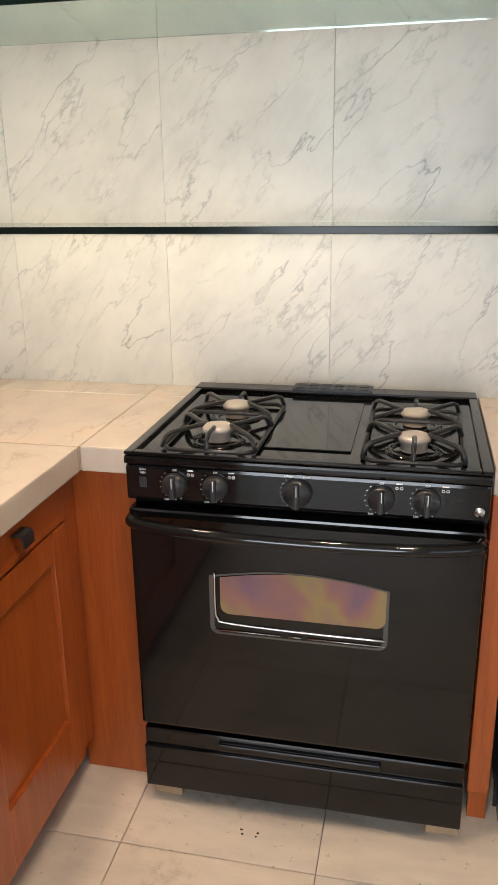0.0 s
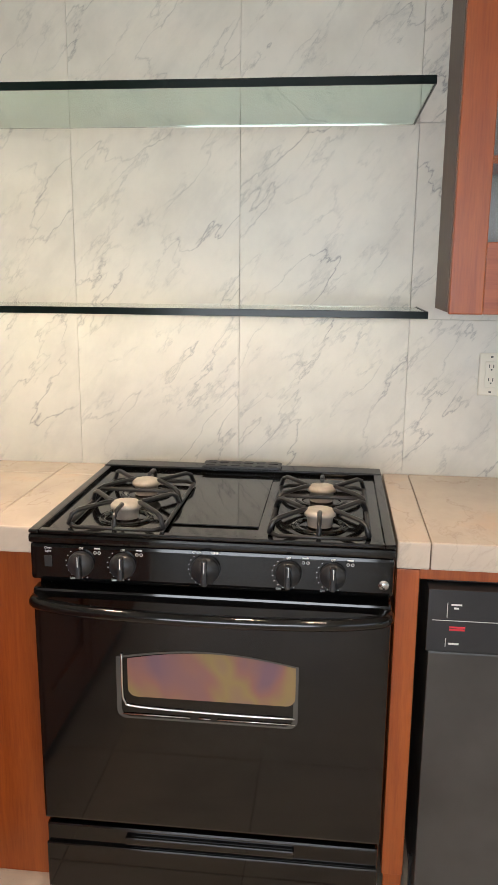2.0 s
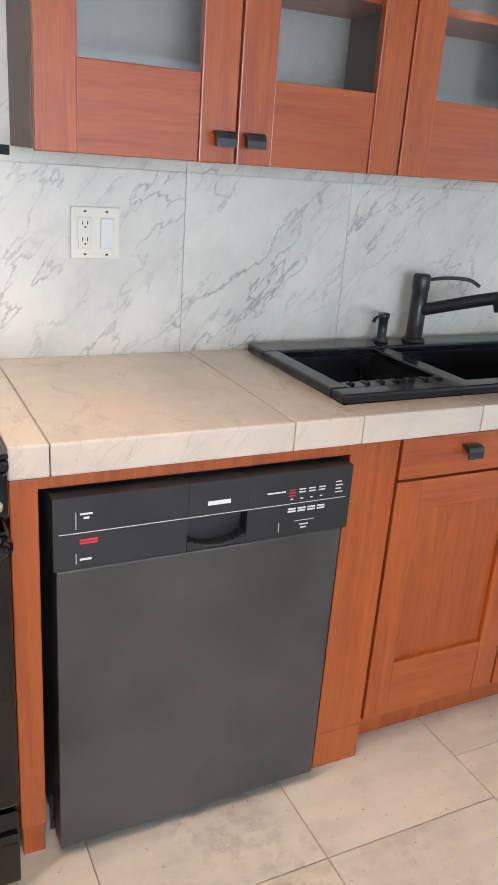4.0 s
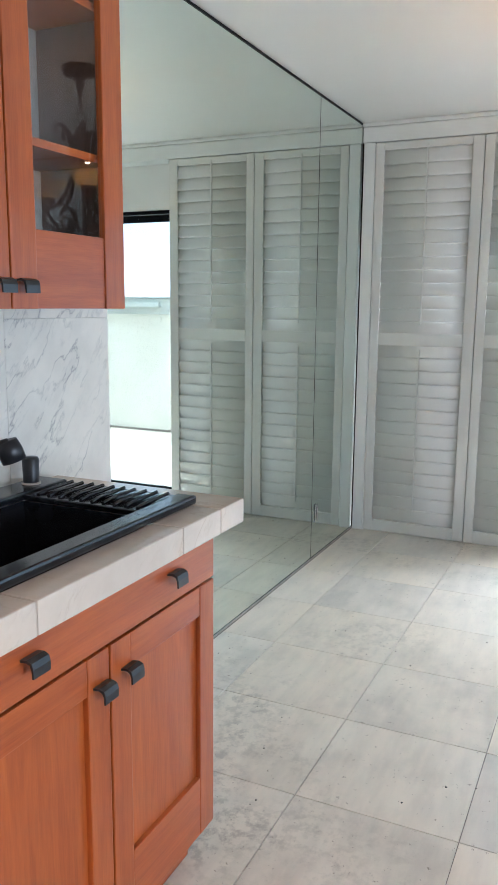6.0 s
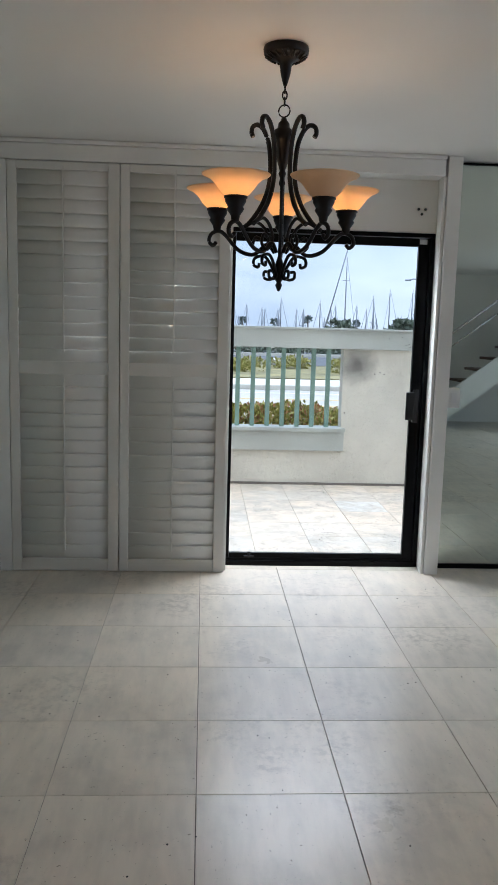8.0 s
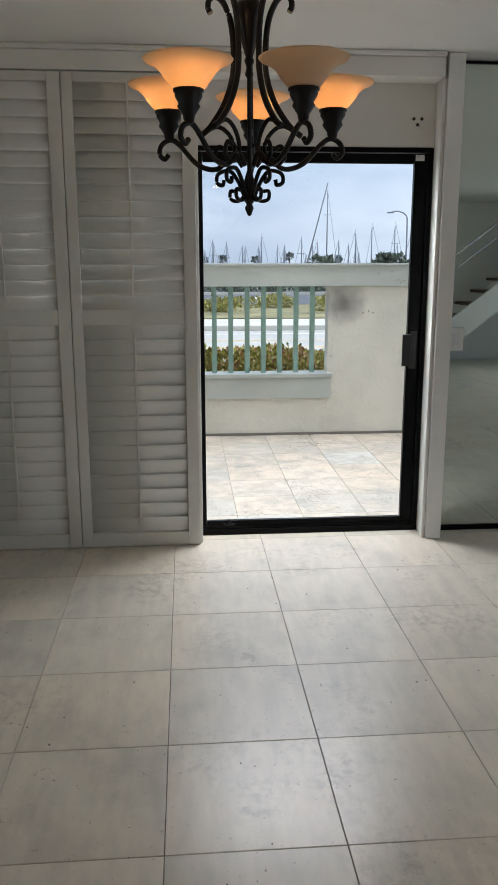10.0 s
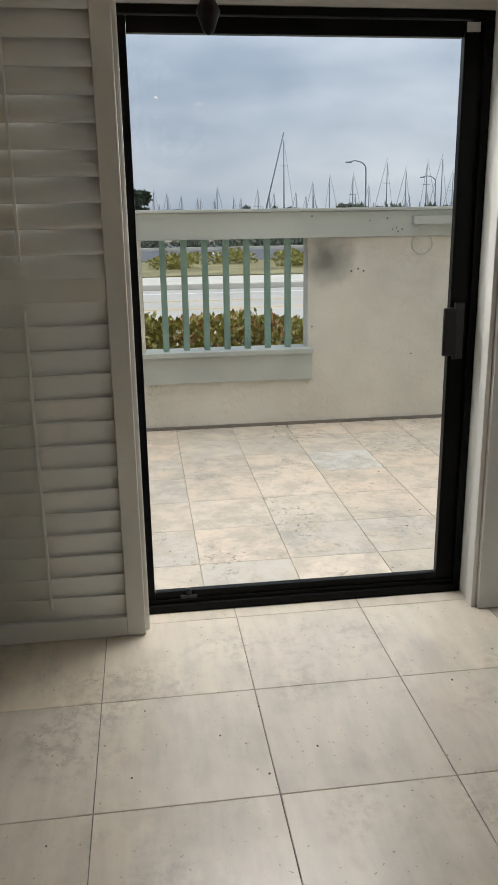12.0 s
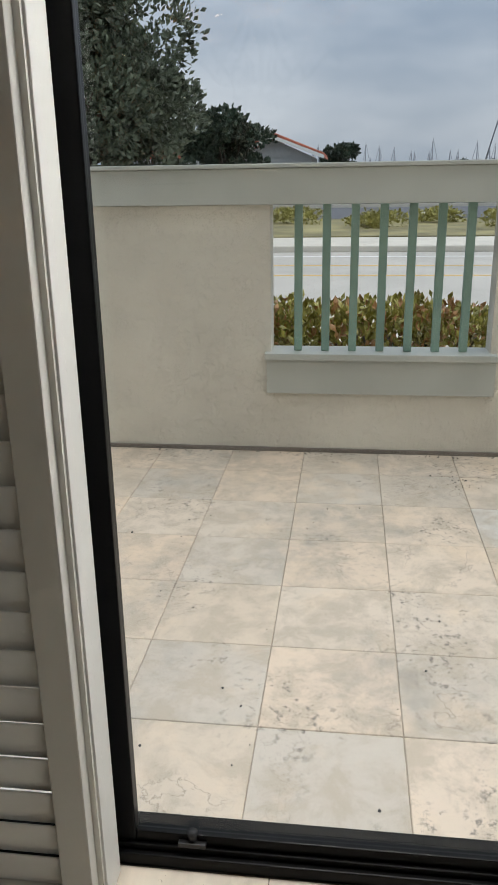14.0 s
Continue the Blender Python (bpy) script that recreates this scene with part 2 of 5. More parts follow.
M_CARCASS = wood("dark_cabinet_side", (0.10, 0.065, 0.05), (0.16, 0.10, 0.075), (7, 7, 0.8), 0.5, 0.0)
M_INSIDE = wood("cabinet_inside", (0.25, 0.23, 0.21), (0.29, 0.27, 0.245), (7, 7, 0.8), 0.5, 0.0)
M_WALL = plain("wall_paint", (0.74, 0.73, 0.69), 0.75, vary=0.03, scale=1.5, bump=0.06, fine=140)
M_CEIL = plain("ceiling_paint", (0.80, 0.78, 0.74), 0.38, vary=0.03, scale=0.8, bump=0.03, fine=90)
M_SHUT = plain("shutter_paint", (0.68, 0.67, 0.62), 0.55, vary=0.04, scale=3.0, bump=0.03)
M_TRIM = plain("trim_paint", (0.76, 0.76, 0.72), 0.45, vary=0.04, scale=3.0, bump=0.04)
M_BLACK = plain("black_enamel", (0.004, 0.004, 0.004), 0.06, vary=0.2, bump=0.0, spec=0.45)
M_BLACKMATT = plain("black_plastic", (0.017, 0.018, 0.020), 0.34, vary=0.25, bump=0.03)
M_DISH = plain("dishwasher_black", (0.052, 0.050, 0.047), 0.34, vary=0.45, scale=2.5, bump=0.02)
M_IRON = plain("cast_iron", (0.018, 0.018, 0.019), 0.36, vary=0.3, bump=0.12)
M_ALU = plain("burner_aluminium", (0.52, 0.47, 0.41), 0.45, 0.45, vary=0.15, scale=30)
M_SILVER = plain("bright_metal", (0.60, 0.60, 0.60), 0.22, 0.95, vary=0.1)
M_PULL = plain("dark_bronze_pull", (0.055, 0.06, 0.065), 0.32, 0.7, vary=0.25)
M_BRONZE = plain("oil_rubbed_bronze", (0.014, 0.012, 0.011), 0.42, 0.55, vary=0.3, scale=25, bump=0.08)
M_SINK = plain("black_composite", (0.012, 0.013, 0.016), 0.16, vary=0.3, bump=0.03)
M_FRAME = plain("black_aluminium", (0.003, 0.0033, 0.0036), 0.34, 0.0, vary=0.3, scale=9, bump=0.04, spec=0.12)
M_PLATE = plain("ivory_plastic", (0.75, 0.71, 0.60), 0.32, vary=0.03, bump=0.0)
M_WHITE = plain("white_marking", (0.72, 0.72, 0.70), 0.5, vary=0.02, bump=0.0)
M_RED = plain("red_marking", (0.60, 0.03, 0.05), 0.4, vary=0.05, bump=0.0)
M_BLOCK = wood("pine_block", (0.30, 0.20, 0.11), (0.44, 0.30, 0.18), (3, 3, 20), 0.7, 0.0)
M_STUCCO = stucco("cream_stucco", (0.69, 0.66, 0.58))
M_RAIL = plain("grey_painted_timber", (0.44, 0.46, 0.43), 0.55, vary=0.10, scale=2.2, bump=0.12, fine=40)
M_BAL = plain("green_painted_timber", (0.20, 0.31, 0.26), 0.5, vary=0.12, scale=5, bump=0.1)
M_SOOT = plain("soot", (0.05, 0.05, 0.05), 0.9)
M_PANE = glass("clear_glass", (0.97, 0.99, 0.985), 0.0, 1.3)
M_SHELF = glass("green_shelf_glass", (0.62, 0.80, 0.70), 0.03, 1.5)
M_EDGE = plain("glass_edge", (0.003, 0.007, 0.006), 0.16, vary=0.2, bump=0.0, spec=0.15)
M_MIRROR, mn_, ml_, mb_ = nodes_of("mirror_silver")
mb_.inputs["Base Color"].default_value = (0.70, 0.78, 0.73, 1)
mb_.inputs["Metallic"].default_value, mb_.inputs["Roughness"].default_value = 1.0, 0.012
# the glass's iridescent sheen is painted as purple and yellow in the base colour
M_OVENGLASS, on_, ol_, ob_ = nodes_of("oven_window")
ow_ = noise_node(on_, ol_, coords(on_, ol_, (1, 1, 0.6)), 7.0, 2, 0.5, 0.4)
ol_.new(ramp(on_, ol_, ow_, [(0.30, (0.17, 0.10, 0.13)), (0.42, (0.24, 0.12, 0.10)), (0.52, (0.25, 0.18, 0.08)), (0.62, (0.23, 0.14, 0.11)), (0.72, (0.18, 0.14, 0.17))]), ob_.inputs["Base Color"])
ob_.inputs["Roughness"].default_value = 0.08
M_OVENRIM = plain("oven_window_rim", (0.075, 0.072, 0.066), 0.16, vary=0.15, bump=0.0)
M_SHADE, sn_, sl_, sb_ = nodes_of("alabaster_glass")
sb_.inputs["Base Color"].default_value = (0.82, 0.68, 0.50, 1)
sb_.inputs["Roughness"].default_value = 0.35
sb_.inputs["Subsurface Weight"].default_value = 0.0
tr_ = sn_.new("ShaderNodeBsdfTranslucent")
tr_.inputs["Color"].default_value = (0.95, 0.74, 0.50, 1)
ms_ = sn_.new("ShaderNodeMixShader")
ms_.inputs["Fac"].default_value = 0.55
sl_.new(sb_.outputs["BSDF"], ms_.inputs[1])
sl_.new(tr_.outputs["BSDF"], ms_.inputs[2])
sl_.new(ms_.outputs["Shader"], sn_["Material Output"].inputs["Surface"])


def glow(name, c, s):
    m, n, l, b = nodes_of(name)
    b.inputs["Base Color"].default_value = (*c, 1)
    b.inputs["Emission Color"].default_value = (*c, 1)
    b.inputs["Emission Strength"].default_value = s
    return m


M_BULB = glow("lit_bulb", (1.0, 0.60, 0.24), 5.0)
M_LAMP = glow("lit_downlight", (1.0, 0.66, 0.36), 6.0)
M_ASPHALT = plain("road_asphalt", (0.42, 0.40, 0.36), 0.9, vary=0.12, scale=0.6, bump=0.1, fine=30)
M_LOT = plain("lot_asphalt", (0.09, 0.095, 0.105), 0.9, vary=0.15, scale=0.5)
M_CONC = plain("pale_concrete", (0.55, 0.52, 0.45), 0.9, vary=0.1, scale=1.5)
M_YELLOW = plain("yellow_line", (0.62, 0.40, 0.08), 0.8)
M_GRASS = plain("dry_grass", (0.22, 0.195, 0.09), 0.95, vary=0.5, scale=0.7, bump=0.5, fine=9)
M_EARTH = plain("bare_ground", (0.22, 0.19, 0.14), 0.95, vary=0.25, scale=0.4)
M_LEAF1 = plain("olive_leaf", (0.28, 0.26, 0.055), 0.42, vary=0.5, scale=16, bump=0.0)
M_LEAF2 = plain("russet_leaf", (0.36, 0.19, 0.075), 0.42, vary=0.4, scale=16, bump=0.0)
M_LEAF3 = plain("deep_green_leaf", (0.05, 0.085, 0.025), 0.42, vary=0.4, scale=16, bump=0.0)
M_TREE = plain("grey_green_foliage", (0.085, 0.105, 0.068), 0.6, vary=0.5, scale=1.6, bump=0.0)
M_TREE2 = plain("dark_green_foliage", (0.025, 0.045, 0.024), 0.7, vary=0.5, scale=1.0, bump=0.0)
# distance haze is mixed into this foliage colour as grey-blue
M_FAR = plain("haze_tinted_far_foliage", (0.10, 0.13, 0.12), 0.8, vary=0.3, scale=0.5, bump=0.0)
M_BARK = plain("bark", (0.10, 0.08, 0.06), 0.9, vary=0.3, bump=0.4, fine=20)
M_ROOF = plain("red_roof_tile", (0.33, 0.10, 0.06), 0.8, vary=0.25, scale=3)
M_HOUSE = plain("house_wall", (0.42, 0.43, 0.42), 0.8)
M_MAST = plain("mast_metal", (0.20, 0.22, 0.25), 0.5, 0.2)

# ---- mesh tools ----


def bx(bm, x0, x1, y0, y1, z0, z1, mi=0, bevel=0.0):
    sub = bmesh.new()
    bmesh.ops.create_cube(sub, size=1.0, matrix=Matrix.LocRotScale(((x0 + x1) / 2, (y0 + y1) / 2, (z0 + z1) / 2), None, (abs(x1 - x0), abs(y1 - y0), abs(z1 - z0))))
    if bevel:
        bmesh.ops.bevel(sub, geom=sub.edges[:], offset=bevel, segments=2, affect="EDGES", profile=0.6)
    add_in(bm, sub, mi)


def add_in(bm, sub, mi=0, m=None):
    if m is not None:
        bmesh.ops.transform(sub, matrix=m, verts=sub.verts[:])
    vs = [bm.verts.new(v.co) for v in sub.verts]
    sub.verts.index_update()
    for f in sub.faces:
        nf = bm.faces.new([vs[v.index] for v in f.verts])
        nf.material_index = mi
        nf.smooth = f.smooth
    sub.free()


def tube(bm, pts, r, seg=8, mi=0, taper=None):
    pts = [Vector(p) for p in pts]
    rings = []
    up = Vector((0.13, 0.31, 0.94))
    for i, p in enumerate(pts):
        d = (pts[min(i + 1, len(pts) - 1)] - pts[max(i - 1, 0)]).normalized()
        a = d.cross(up)
        if a.length < 0.05:
            a = d.cross(Vector((1, 0, 0)))
        a.normalize()
        b = d.cross(a)
        rr = r if taper is None else r * (1 + (taper - 1) * i / (len(pts) - 1))
        rings.append([bm.verts.new(p + (a * math.cos(2 * math.pi * k / seg) + b * math.sin(2 * math.pi * k / seg)) * rr) for k in range(seg)])
    for q, s in zip(rings, rings[1:]):
        for k in range(seg):
            f = bm.faces.new((q[k], q[(k + 1) % seg], s[(k + 1) % seg], s[k]))
            f.smooth, f.material_index = True, mi
    for ring in (rings[0][::-1], rings[-1]):
        bm.faces.new(ring).material_index = mi


def lathe(bm, prof, c, seg=24, mi=0, axis=None, smooth=True):
    """Turns a profile of (radius, height) round a line through c, upright or along axis."""
    rings = []
    m = Matrix.Translation(c)
    if axis is not None:
        m = m @ Vector(axis).to_track_quat("Z", "Y").to_matrix().to_4x4()
    for r, z in prof:
        rings.append([bm.verts.new(m @ Vector((max(r, 1e-4) * math.cos(2 * math.pi * k / seg), max(r, 1e-4) * math.sin(2 * math.pi * k / seg), z))) for k in range(seg)])
    for q, s in zip(rings, rings[1:]):
        for k in range(seg):
            f = bm.faces.new((q[k], q[(k + 1) % seg], s[(k + 1) % seg], s[k]))
            f.smooth, f.material_index = smooth, mi


def curve_pts(ctrl, n=8):
    """A smooth line through the given points."""
    c = [Vector(p) for p in ctrl]
    c = [c[0] * 2 - c[1]] + c + [c[-1] * 2 - c[-2]]
    out = []
    for i in range(1, len(c) - 2):
        for k in range(n):
            t = k / n
            a, b, d, e = c[i - 1], c[i], c[i + 1], c[i + 2]
            out.append(0.5 * ((2 * b) + (d - a) * t + (2 * a - 5 * b + 4 * d - e) * t * t + (3 * b - a - 3 * d + e) * t ** 3))
    out.append(c[-2])
    return out


def mesh_of(name, bm, mats):
    bmesh.ops.recalc_face_normals(bm, faces=bm.faces[:])
    me = bpy.data.meshes.new(name)
    bm.to_mesh(me)
    bm.free()
    for m in mats if isinstance(mats, (list, tuple)) else [mats]:
        me.materials.append(m)
    return me


def base_at(par):
    """Where a thing or part stands in the world."""
    return par.matrix_world.translation if par.parent is None else Vector((0, 0, 0))


def part(par, name, bm, mats, label="", kind=""):
    ob = new(name, mesh_of(name, bm, mats))
    if par is not None:
        ob.parent = par
        off = Vector(par["base"]) if "base" in par.keys() else Vector((0, 0, 0))
        ob.matrix_parent_inverse = Matrix.Translation(-off)
    if not kind and name in ("slots", "dial_mark", "burner_mark", "print", "red_print", "feet", "drainer_ribs", "screw_hole", "stems", "treads", "chain"):
        kind = "stuff"
    return tagged(ob, label, "", "", kind)


def thing(name, at, label, category, group="", kind=""):
    e = new(name)
    e.empty_display_size = 0.1
    e.location = at
    e["base"] = list(at)
    return tagged(e, label, category, group, kind)


def pbox(par, name, x0, x1, y0, y1, z0, z1, mat, bevel=0.002, label=""):
    bm = bmesh.new()
    bx(bm, x0, x1, y0, y1, z0, z1, 0, bevel)
    return part(par, name, bm, mat, label)


def solid(name, boxes, mat, label, kind="structure", category="", bevel=0.0):
    bm = bmesh.new()
    for b in boxes:
        bx(bm, *b, 0, bevel)
    ob = new(name, mesh_of(name, bm, mat))
    return tagged(ob, label, category or name.split("_")[0], "", kind)


TEXT_N = [0]


def words(par, text, at, size, mat, rot, depth=0.0004):
    """Raised lettering, centred at its place, as a mesh part."""
    cu = bpy.data.curves.new("lettering", "FONT")
    cu.body, cu.size, cu.extrude, cu.align_x, cu.align_y = text, size, depth, "CENTER", "CENTER"
    tmp = bpy.data.objects.new("lettering", cu)
    scene.collection.objects.link(tmp)
    bpy.context.view_layer.update()
    me = bpy.data.meshes.new_from_object(tmp.evaluated_get(bpy.context.evaluated_depsgraph_get()))
    bpy.data.objects.remove(tmp)
    me.transform(pose(*at, *rot))
    me.materials.clear()
    me.materials.append(mat)
    ob = new("lettering", me)
    ob.parent = par
    ob.matrix_parent_inverse = Matrix.Translation(-Vector(par["base"]))
    return ob

# ---- the large structure ----
CEIL = 2.39
floor = solid("floor", [(-2.6, 5.62, -7.0, 0.2, -0.16, -0.005)], M_GROUT, "pale honed limestone floor tiles with dark joints")
ceiling = solid("ceiling", [(-2.75, 5.75, -7.15, 0.25, CEIL, CEIL + 0.12)], M_CEIL, "smooth white painted ceiling")
wall_north = solid("wall_north", [(-0.9, 2.78, 0.017, 0.2, -0.16, CEIL), (2.78, 5.75, 0.07, 0.2, -0.16, CEIL), (-2.75, -0.9, 0.05, 0.2, -0.16, CEIL)], M_WALL, "painted wall behind marble cladding and mirror")
wall_west = solid("wall_west", [(-2.75, -2.6, -7.0, 0.05, -0.16, CEIL), (-0.9, -0.76, -2.6, 0.0, 0.0, CEIL)], M_WALL, "plain off-white painted wall")
# out of view; its two openings are added for the fill lamps
wall_south = solid("wall_south", [(-2.75, -1.1, -7.15, -7.0, -0.16, CEIL), (1.1, 1.7, -7.15, -7.0, -0.16, CEIL), (4.9, 5.75, -7.15, -7.0, -0.16, CEIL),
                                  (-1.1, 1.1, -7.15, -7.0, -0.16, 0.25), (-1.1, 1.1, -7.15, -7.0, 2.25, CEIL), (1.7, 4.9, -7.15, -7.0, -0.16, 0.25), (1.7, 4.9, -7.15, -7.0, 2.25, CEIL)],
                   M_WALL, "plain off-white unseen wall with two added window openings")
# east wall: opening of the sliding door from y -2.42 to 0.02, up to z 1.99
wall_east = solid("wall_east", [(5.54, 5.66, -2.42, 0.07, 1.99, CEIL), (5.54, 5.66, -7.0, -2.42, -0.16, CEIL), (5.54, 5.66, 0.02, 0.07, -0.16, 1.99)], M_WALL, "painted wall over the sliding door")
# three small screw holes over the door
bm = bmesh.new()
for a, b in ((-2.31, 2.122), (-2.35, 2.122), (-2.33, 2.095)):
    lathe(bm, [(0.0, 0.001), (0.008, 0.001), (0.008, -0.001)], (5.538, a, b), 10, 0, (-1, 0, 0))
part(wall_east, "screw_hole", bm, M_BLACKMATT)
header = solid("trim_header", [(5.385, 5.538, -2.41, 0.058, 2.283, 2.366)], M_TRIM, "painted header box over the shutters", category="trim", bevel=0.003)
solid("trim_crown", [(5.365, 5.538, -2.41, 0.058, 2.368, 2.388)], M_TRIM, "slim painted moulding under the ceiling", category="trim", bevel=0.004)
solid("trim_jamb", [(5.385, 5.45, -2.505, -2.425, 0.0, 2.388), (5.455, 5.538, -2.47, -2.418, 0.0, 2.388), (5.40, 5.45, -2.422, -2.405, 0.0, 2.28)], M_TRIM, "white painted upright jamb trim", category="trim", bevel=0.004)

# wall mirrors
def mirror_wall(name, boxes, label):
    t = thing(name, (boxes[0][0], boxes[0][2], boxes[0][4]), label, "mirror", "wall mirrors", "structure")
    for b in boxes:
        pbox(t, "mirror_panel", *b, M_MIRROR, 0.0012)
    return t


mir = mirror_wall("mirror_1", [(2.785, 4.686, 0.06, 0.068, 0.012, 2.378), (4.690, 5.40, 0.06, 0.068, 0.012, 2.378)], "floor-to-ceiling wall mirror in two panels")
pbox(mir, "edge_strip", 5.402, 5.410, 0.056, 0.069, 0.0, 2.38, M_FRAME, 0.003, "black strip in the corner")
pbox(mir, "edge_strip", 2.785, 5.40, 0.056, 0.069, 2.379, 2.388, M_FRAME, 0.001)
pbox(mir, "edge_strip", 4.6862, 4.6898, 0.0595, 0.066, 0.012, 2.378, M_FRAME, 0.0004)
pbox(mir, "edge_strip", 2.785, 5.40, 0.056, 0.069, 0.001, 0.011, M_SILVER, 0.001)
bm = bmesh.new()
bx(bm, 4.735, 4.765, 0.052, 0.058, 0.20, 0.30, 0, 0.002)
bx(bm, 4.742, 4.758, 0.046, 0.0515, 0.215, 0.285, 0, 0.002)
part(mir, "socket_plate", bm, M_SILVER, "small chrome plate on the mirror")
mir2 = mirror_wall("mirror_2", [(5.52, 5.528, -5.2, -2.508, 0.03, 2.372)], "tall wall mirror beside the sliding door")
pbox(mir2, "edge_strip", 5.515, 5.53, -5.2, -2.508, 2.374, 2.384, M_FRAME, 0.001)
pbox(mir2, "edge_strip", 5.512, 5.53, -5.2, -2.508, 0.0, 0.028, M_FRAME, 0.002)
pl = thing("light_switch", (5.515, -2.575, 0.985), "white switch plate set on the mirror", "switch")
pbox(pl, "plate", 5.512, 5.519, -2.615, -2.54, 0.985, 1.105, M_TRIM, 0.003)
pbox(pl, "rocker", 5.507, 5.5115, -2.595, -2.56, 1.015, 1.075, M_WHITE, 0.001)


# ---- plantation shutters ----
def shutter(y0, y1, tilt, label):
    """One shutter leaf between y0 (north) and y1, with slats at the given tilt."""
    t = thing("shutter", (5.40, y0, 0.004), label, "shutter", "plantation shutters")
    x0, x1 = 5.386, 5.418
    sl, sr = y0 - 0.052, y1 + 0.062
    bm = bmesh.new()
    bx(bm, x0, x1, sl, y0 - 0.001, 0.004, 2.277, 0, 0.003)
    bx(bm, x0, x1, y1 + 0.001, sr, 0.004, 2.277, 0, 0.003)
    bx(bm, x1 + 0.0005, x1 + 0.008, y1 - 0.009, y1 + 0.02, 0.004, 2.277)
    for a, b in ((0.004, 0.075), (1.137, 1.209), (2.235, 2.277)):
        bx(bm, x0 + 0.001, x1 - 0.001, sr + 0.0005, sl - 0.0005, a, b, 0, 0.003)
    part(t, "frame", bm, M_SHUT)
    for z0, z1 in ((0.075, 1.137), (1.209, 2.235)):
        n = 14
        pitch = (z1 - z0) / n
        bm = bmesh.new()
        w = pitch * 0.605
        # an oval slat; the lower ones lean the other way
        prof = [(w * math.cos(k * math.pi / 8), 0.0056 * math.sin(k * math.pi / 8)) for k in range(16)]
        a = radians(tilt if z0 > 1 else 0.7 - 0.75 * tilt)
        ring = []
        for yy in (sr - 0.008, sl + 0.008):
            ring.append([bm.verts.new((5.402 + p * math.sin(a) + q * math.cos(a), yy, p * math.cos(a) - q * math.sin(a))) for p, q in prof])
        for k in range(16):
            f = bm.faces.new((ring[0][k], ring[0][(k + 1) % 16], ring[1][(k + 1) % 16], ring[1][k]))
            f.smooth = True
        bm.faces.new(ring[0]), bm.faces.new(ring[1][::-1])
        me = mesh_of("slat", bm, M_SHUT)
        for k in range(n):
            s = new("slat", me)
            s.parent = t
            s.matrix_parent_inverse = Matrix.Translation(-Vector(t["base"]))
            s.location = (0, 0, z0 + (k + 0.5) * pitch)
        bm = bmesh.new()
        ry = (sl + sr) / 2
        bx(bm, 5.382, 5.3895, ry - 0.005, ry + 0.005, z0 + 0.05, z1 - (0.02 if z0 < 1 else -0.02), 0, 0.003)
        part(t, "tilt_rod", bm, M_SHUT)
    return t


shutter(-0.019, -0.624, 13, "off-white louvred shutter leaf with closed slats")
shutter(-0.626, -1.232, 17, "off-white louvred shutter leaf with slats ajar")
solid("trim_shutter", [(5.384, 5.43, -0.017, 0.05, 0.0, 2.281)], M_TRIM, "white shutter frame against the mirror", category="trim", bevel=0.003)
solid("trim_shutter_edge", [(5.428, 5.46, -1.245, -1.206, 0.003, 2.28), (5.462, 5.515, -1.243, -1.195, 0.003, 1.985)], M_TRIM, "white upright strips behind the shutter's edge", category="trim", bevel=0.002)

# ---- sliding door ----
dr = thing("door_1", (5.58, -1.2, 0.0), "closed black aluminium sliding glass door", "door", "", "structure")
bm = bmesh.new()
bx(bm, 5.535, 5.655, -2.418, 0.018, 0.0, 0.03, 0, 0.003)
bx(bm, 5.548, 5.556, -2.41, 0.01, 0.031, 0.045, 0, 0.001)
bx(bm, 5.60, 5.61, -2.41, 0.01, 0.031, 0.045, 0, 0.001)
bx(bm, 5.537, 5.655, -2.418, 0.018, 1.965, 1.988, 0, 0.002)
bx(bm, 5.537, 5.655, -2.418, -2.392, 0.031, 1.964, 0, 0.002)
bx(bm, 5.537, 5.655, -0.01, 0.018, 0.031, 1.964, 0, 0.002)
part(dr, "frame", bm, M_FRAME)


def leaf(y0, y1, x, name):
    bm = bmesh.new()
    for a in ((y1, y1 + 0.062), (y0 - 0.05, y0)):
        bx(bm, x, x + 0.032, a[0], a[1], 0.033, 1.962, 0, 0.003)
    bx(bm, x + 0.001, x + 0.031, y1 + 0.063, y0 - 0.051, 0.034, 0.072, 0, 0.003)
    bx(bm, x + 0.001, x + 0.031, y1 + 0.063, y0 - 0.051, 1.915, 1.962, 0, 0.003)
    o = part(dr, name, bm, M_FRAME)
    bm = bmesh.new()
    bx(bm, x + 0.012, x + 0.018, y1 + 0.06, y0 - 0.048, 0.07, 1.917)
    g = part(dr, "pane", bm, M_PANE, "clear glass pane")
    g.visible_shadow = False


leaf(-1.218, -2.391, 5.556, "sliding_leaf")
leaf(-0.012, -1.235, 5.606, "fixed_leaf")
bm = bmesh.new()
bx(bm, 5.538, 5.5545, -2.375, -2.34, 0.89, 1.085, 0, 0.004)
bx(bm, 5.522, 5.537, -2.345, -2.296, 0.905, 1.07, 0, 0.005)
part(dr, "pull_handle", bm, M_BLACKMATT, "black pull handle")
bm = bmesh.new()
bx(bm, 5.536, 5.554, -2.372, -2.326, 1.925, 1.955, 0, 0.002)
part(dr, "latch", bm, M_SILVER, "small metal security latch")
bm = bmesh.new()
bx(bm, 5.545, 5.575, -1.42, -1.36, 0.046, 0.058, 0, 0.003)
lathe(bm, [(0.0, 0.0), (0.011, 0.0), (0.011, 0.02), (0.0, 0.02)], (5.56, -1.39, 0.0585), 12)
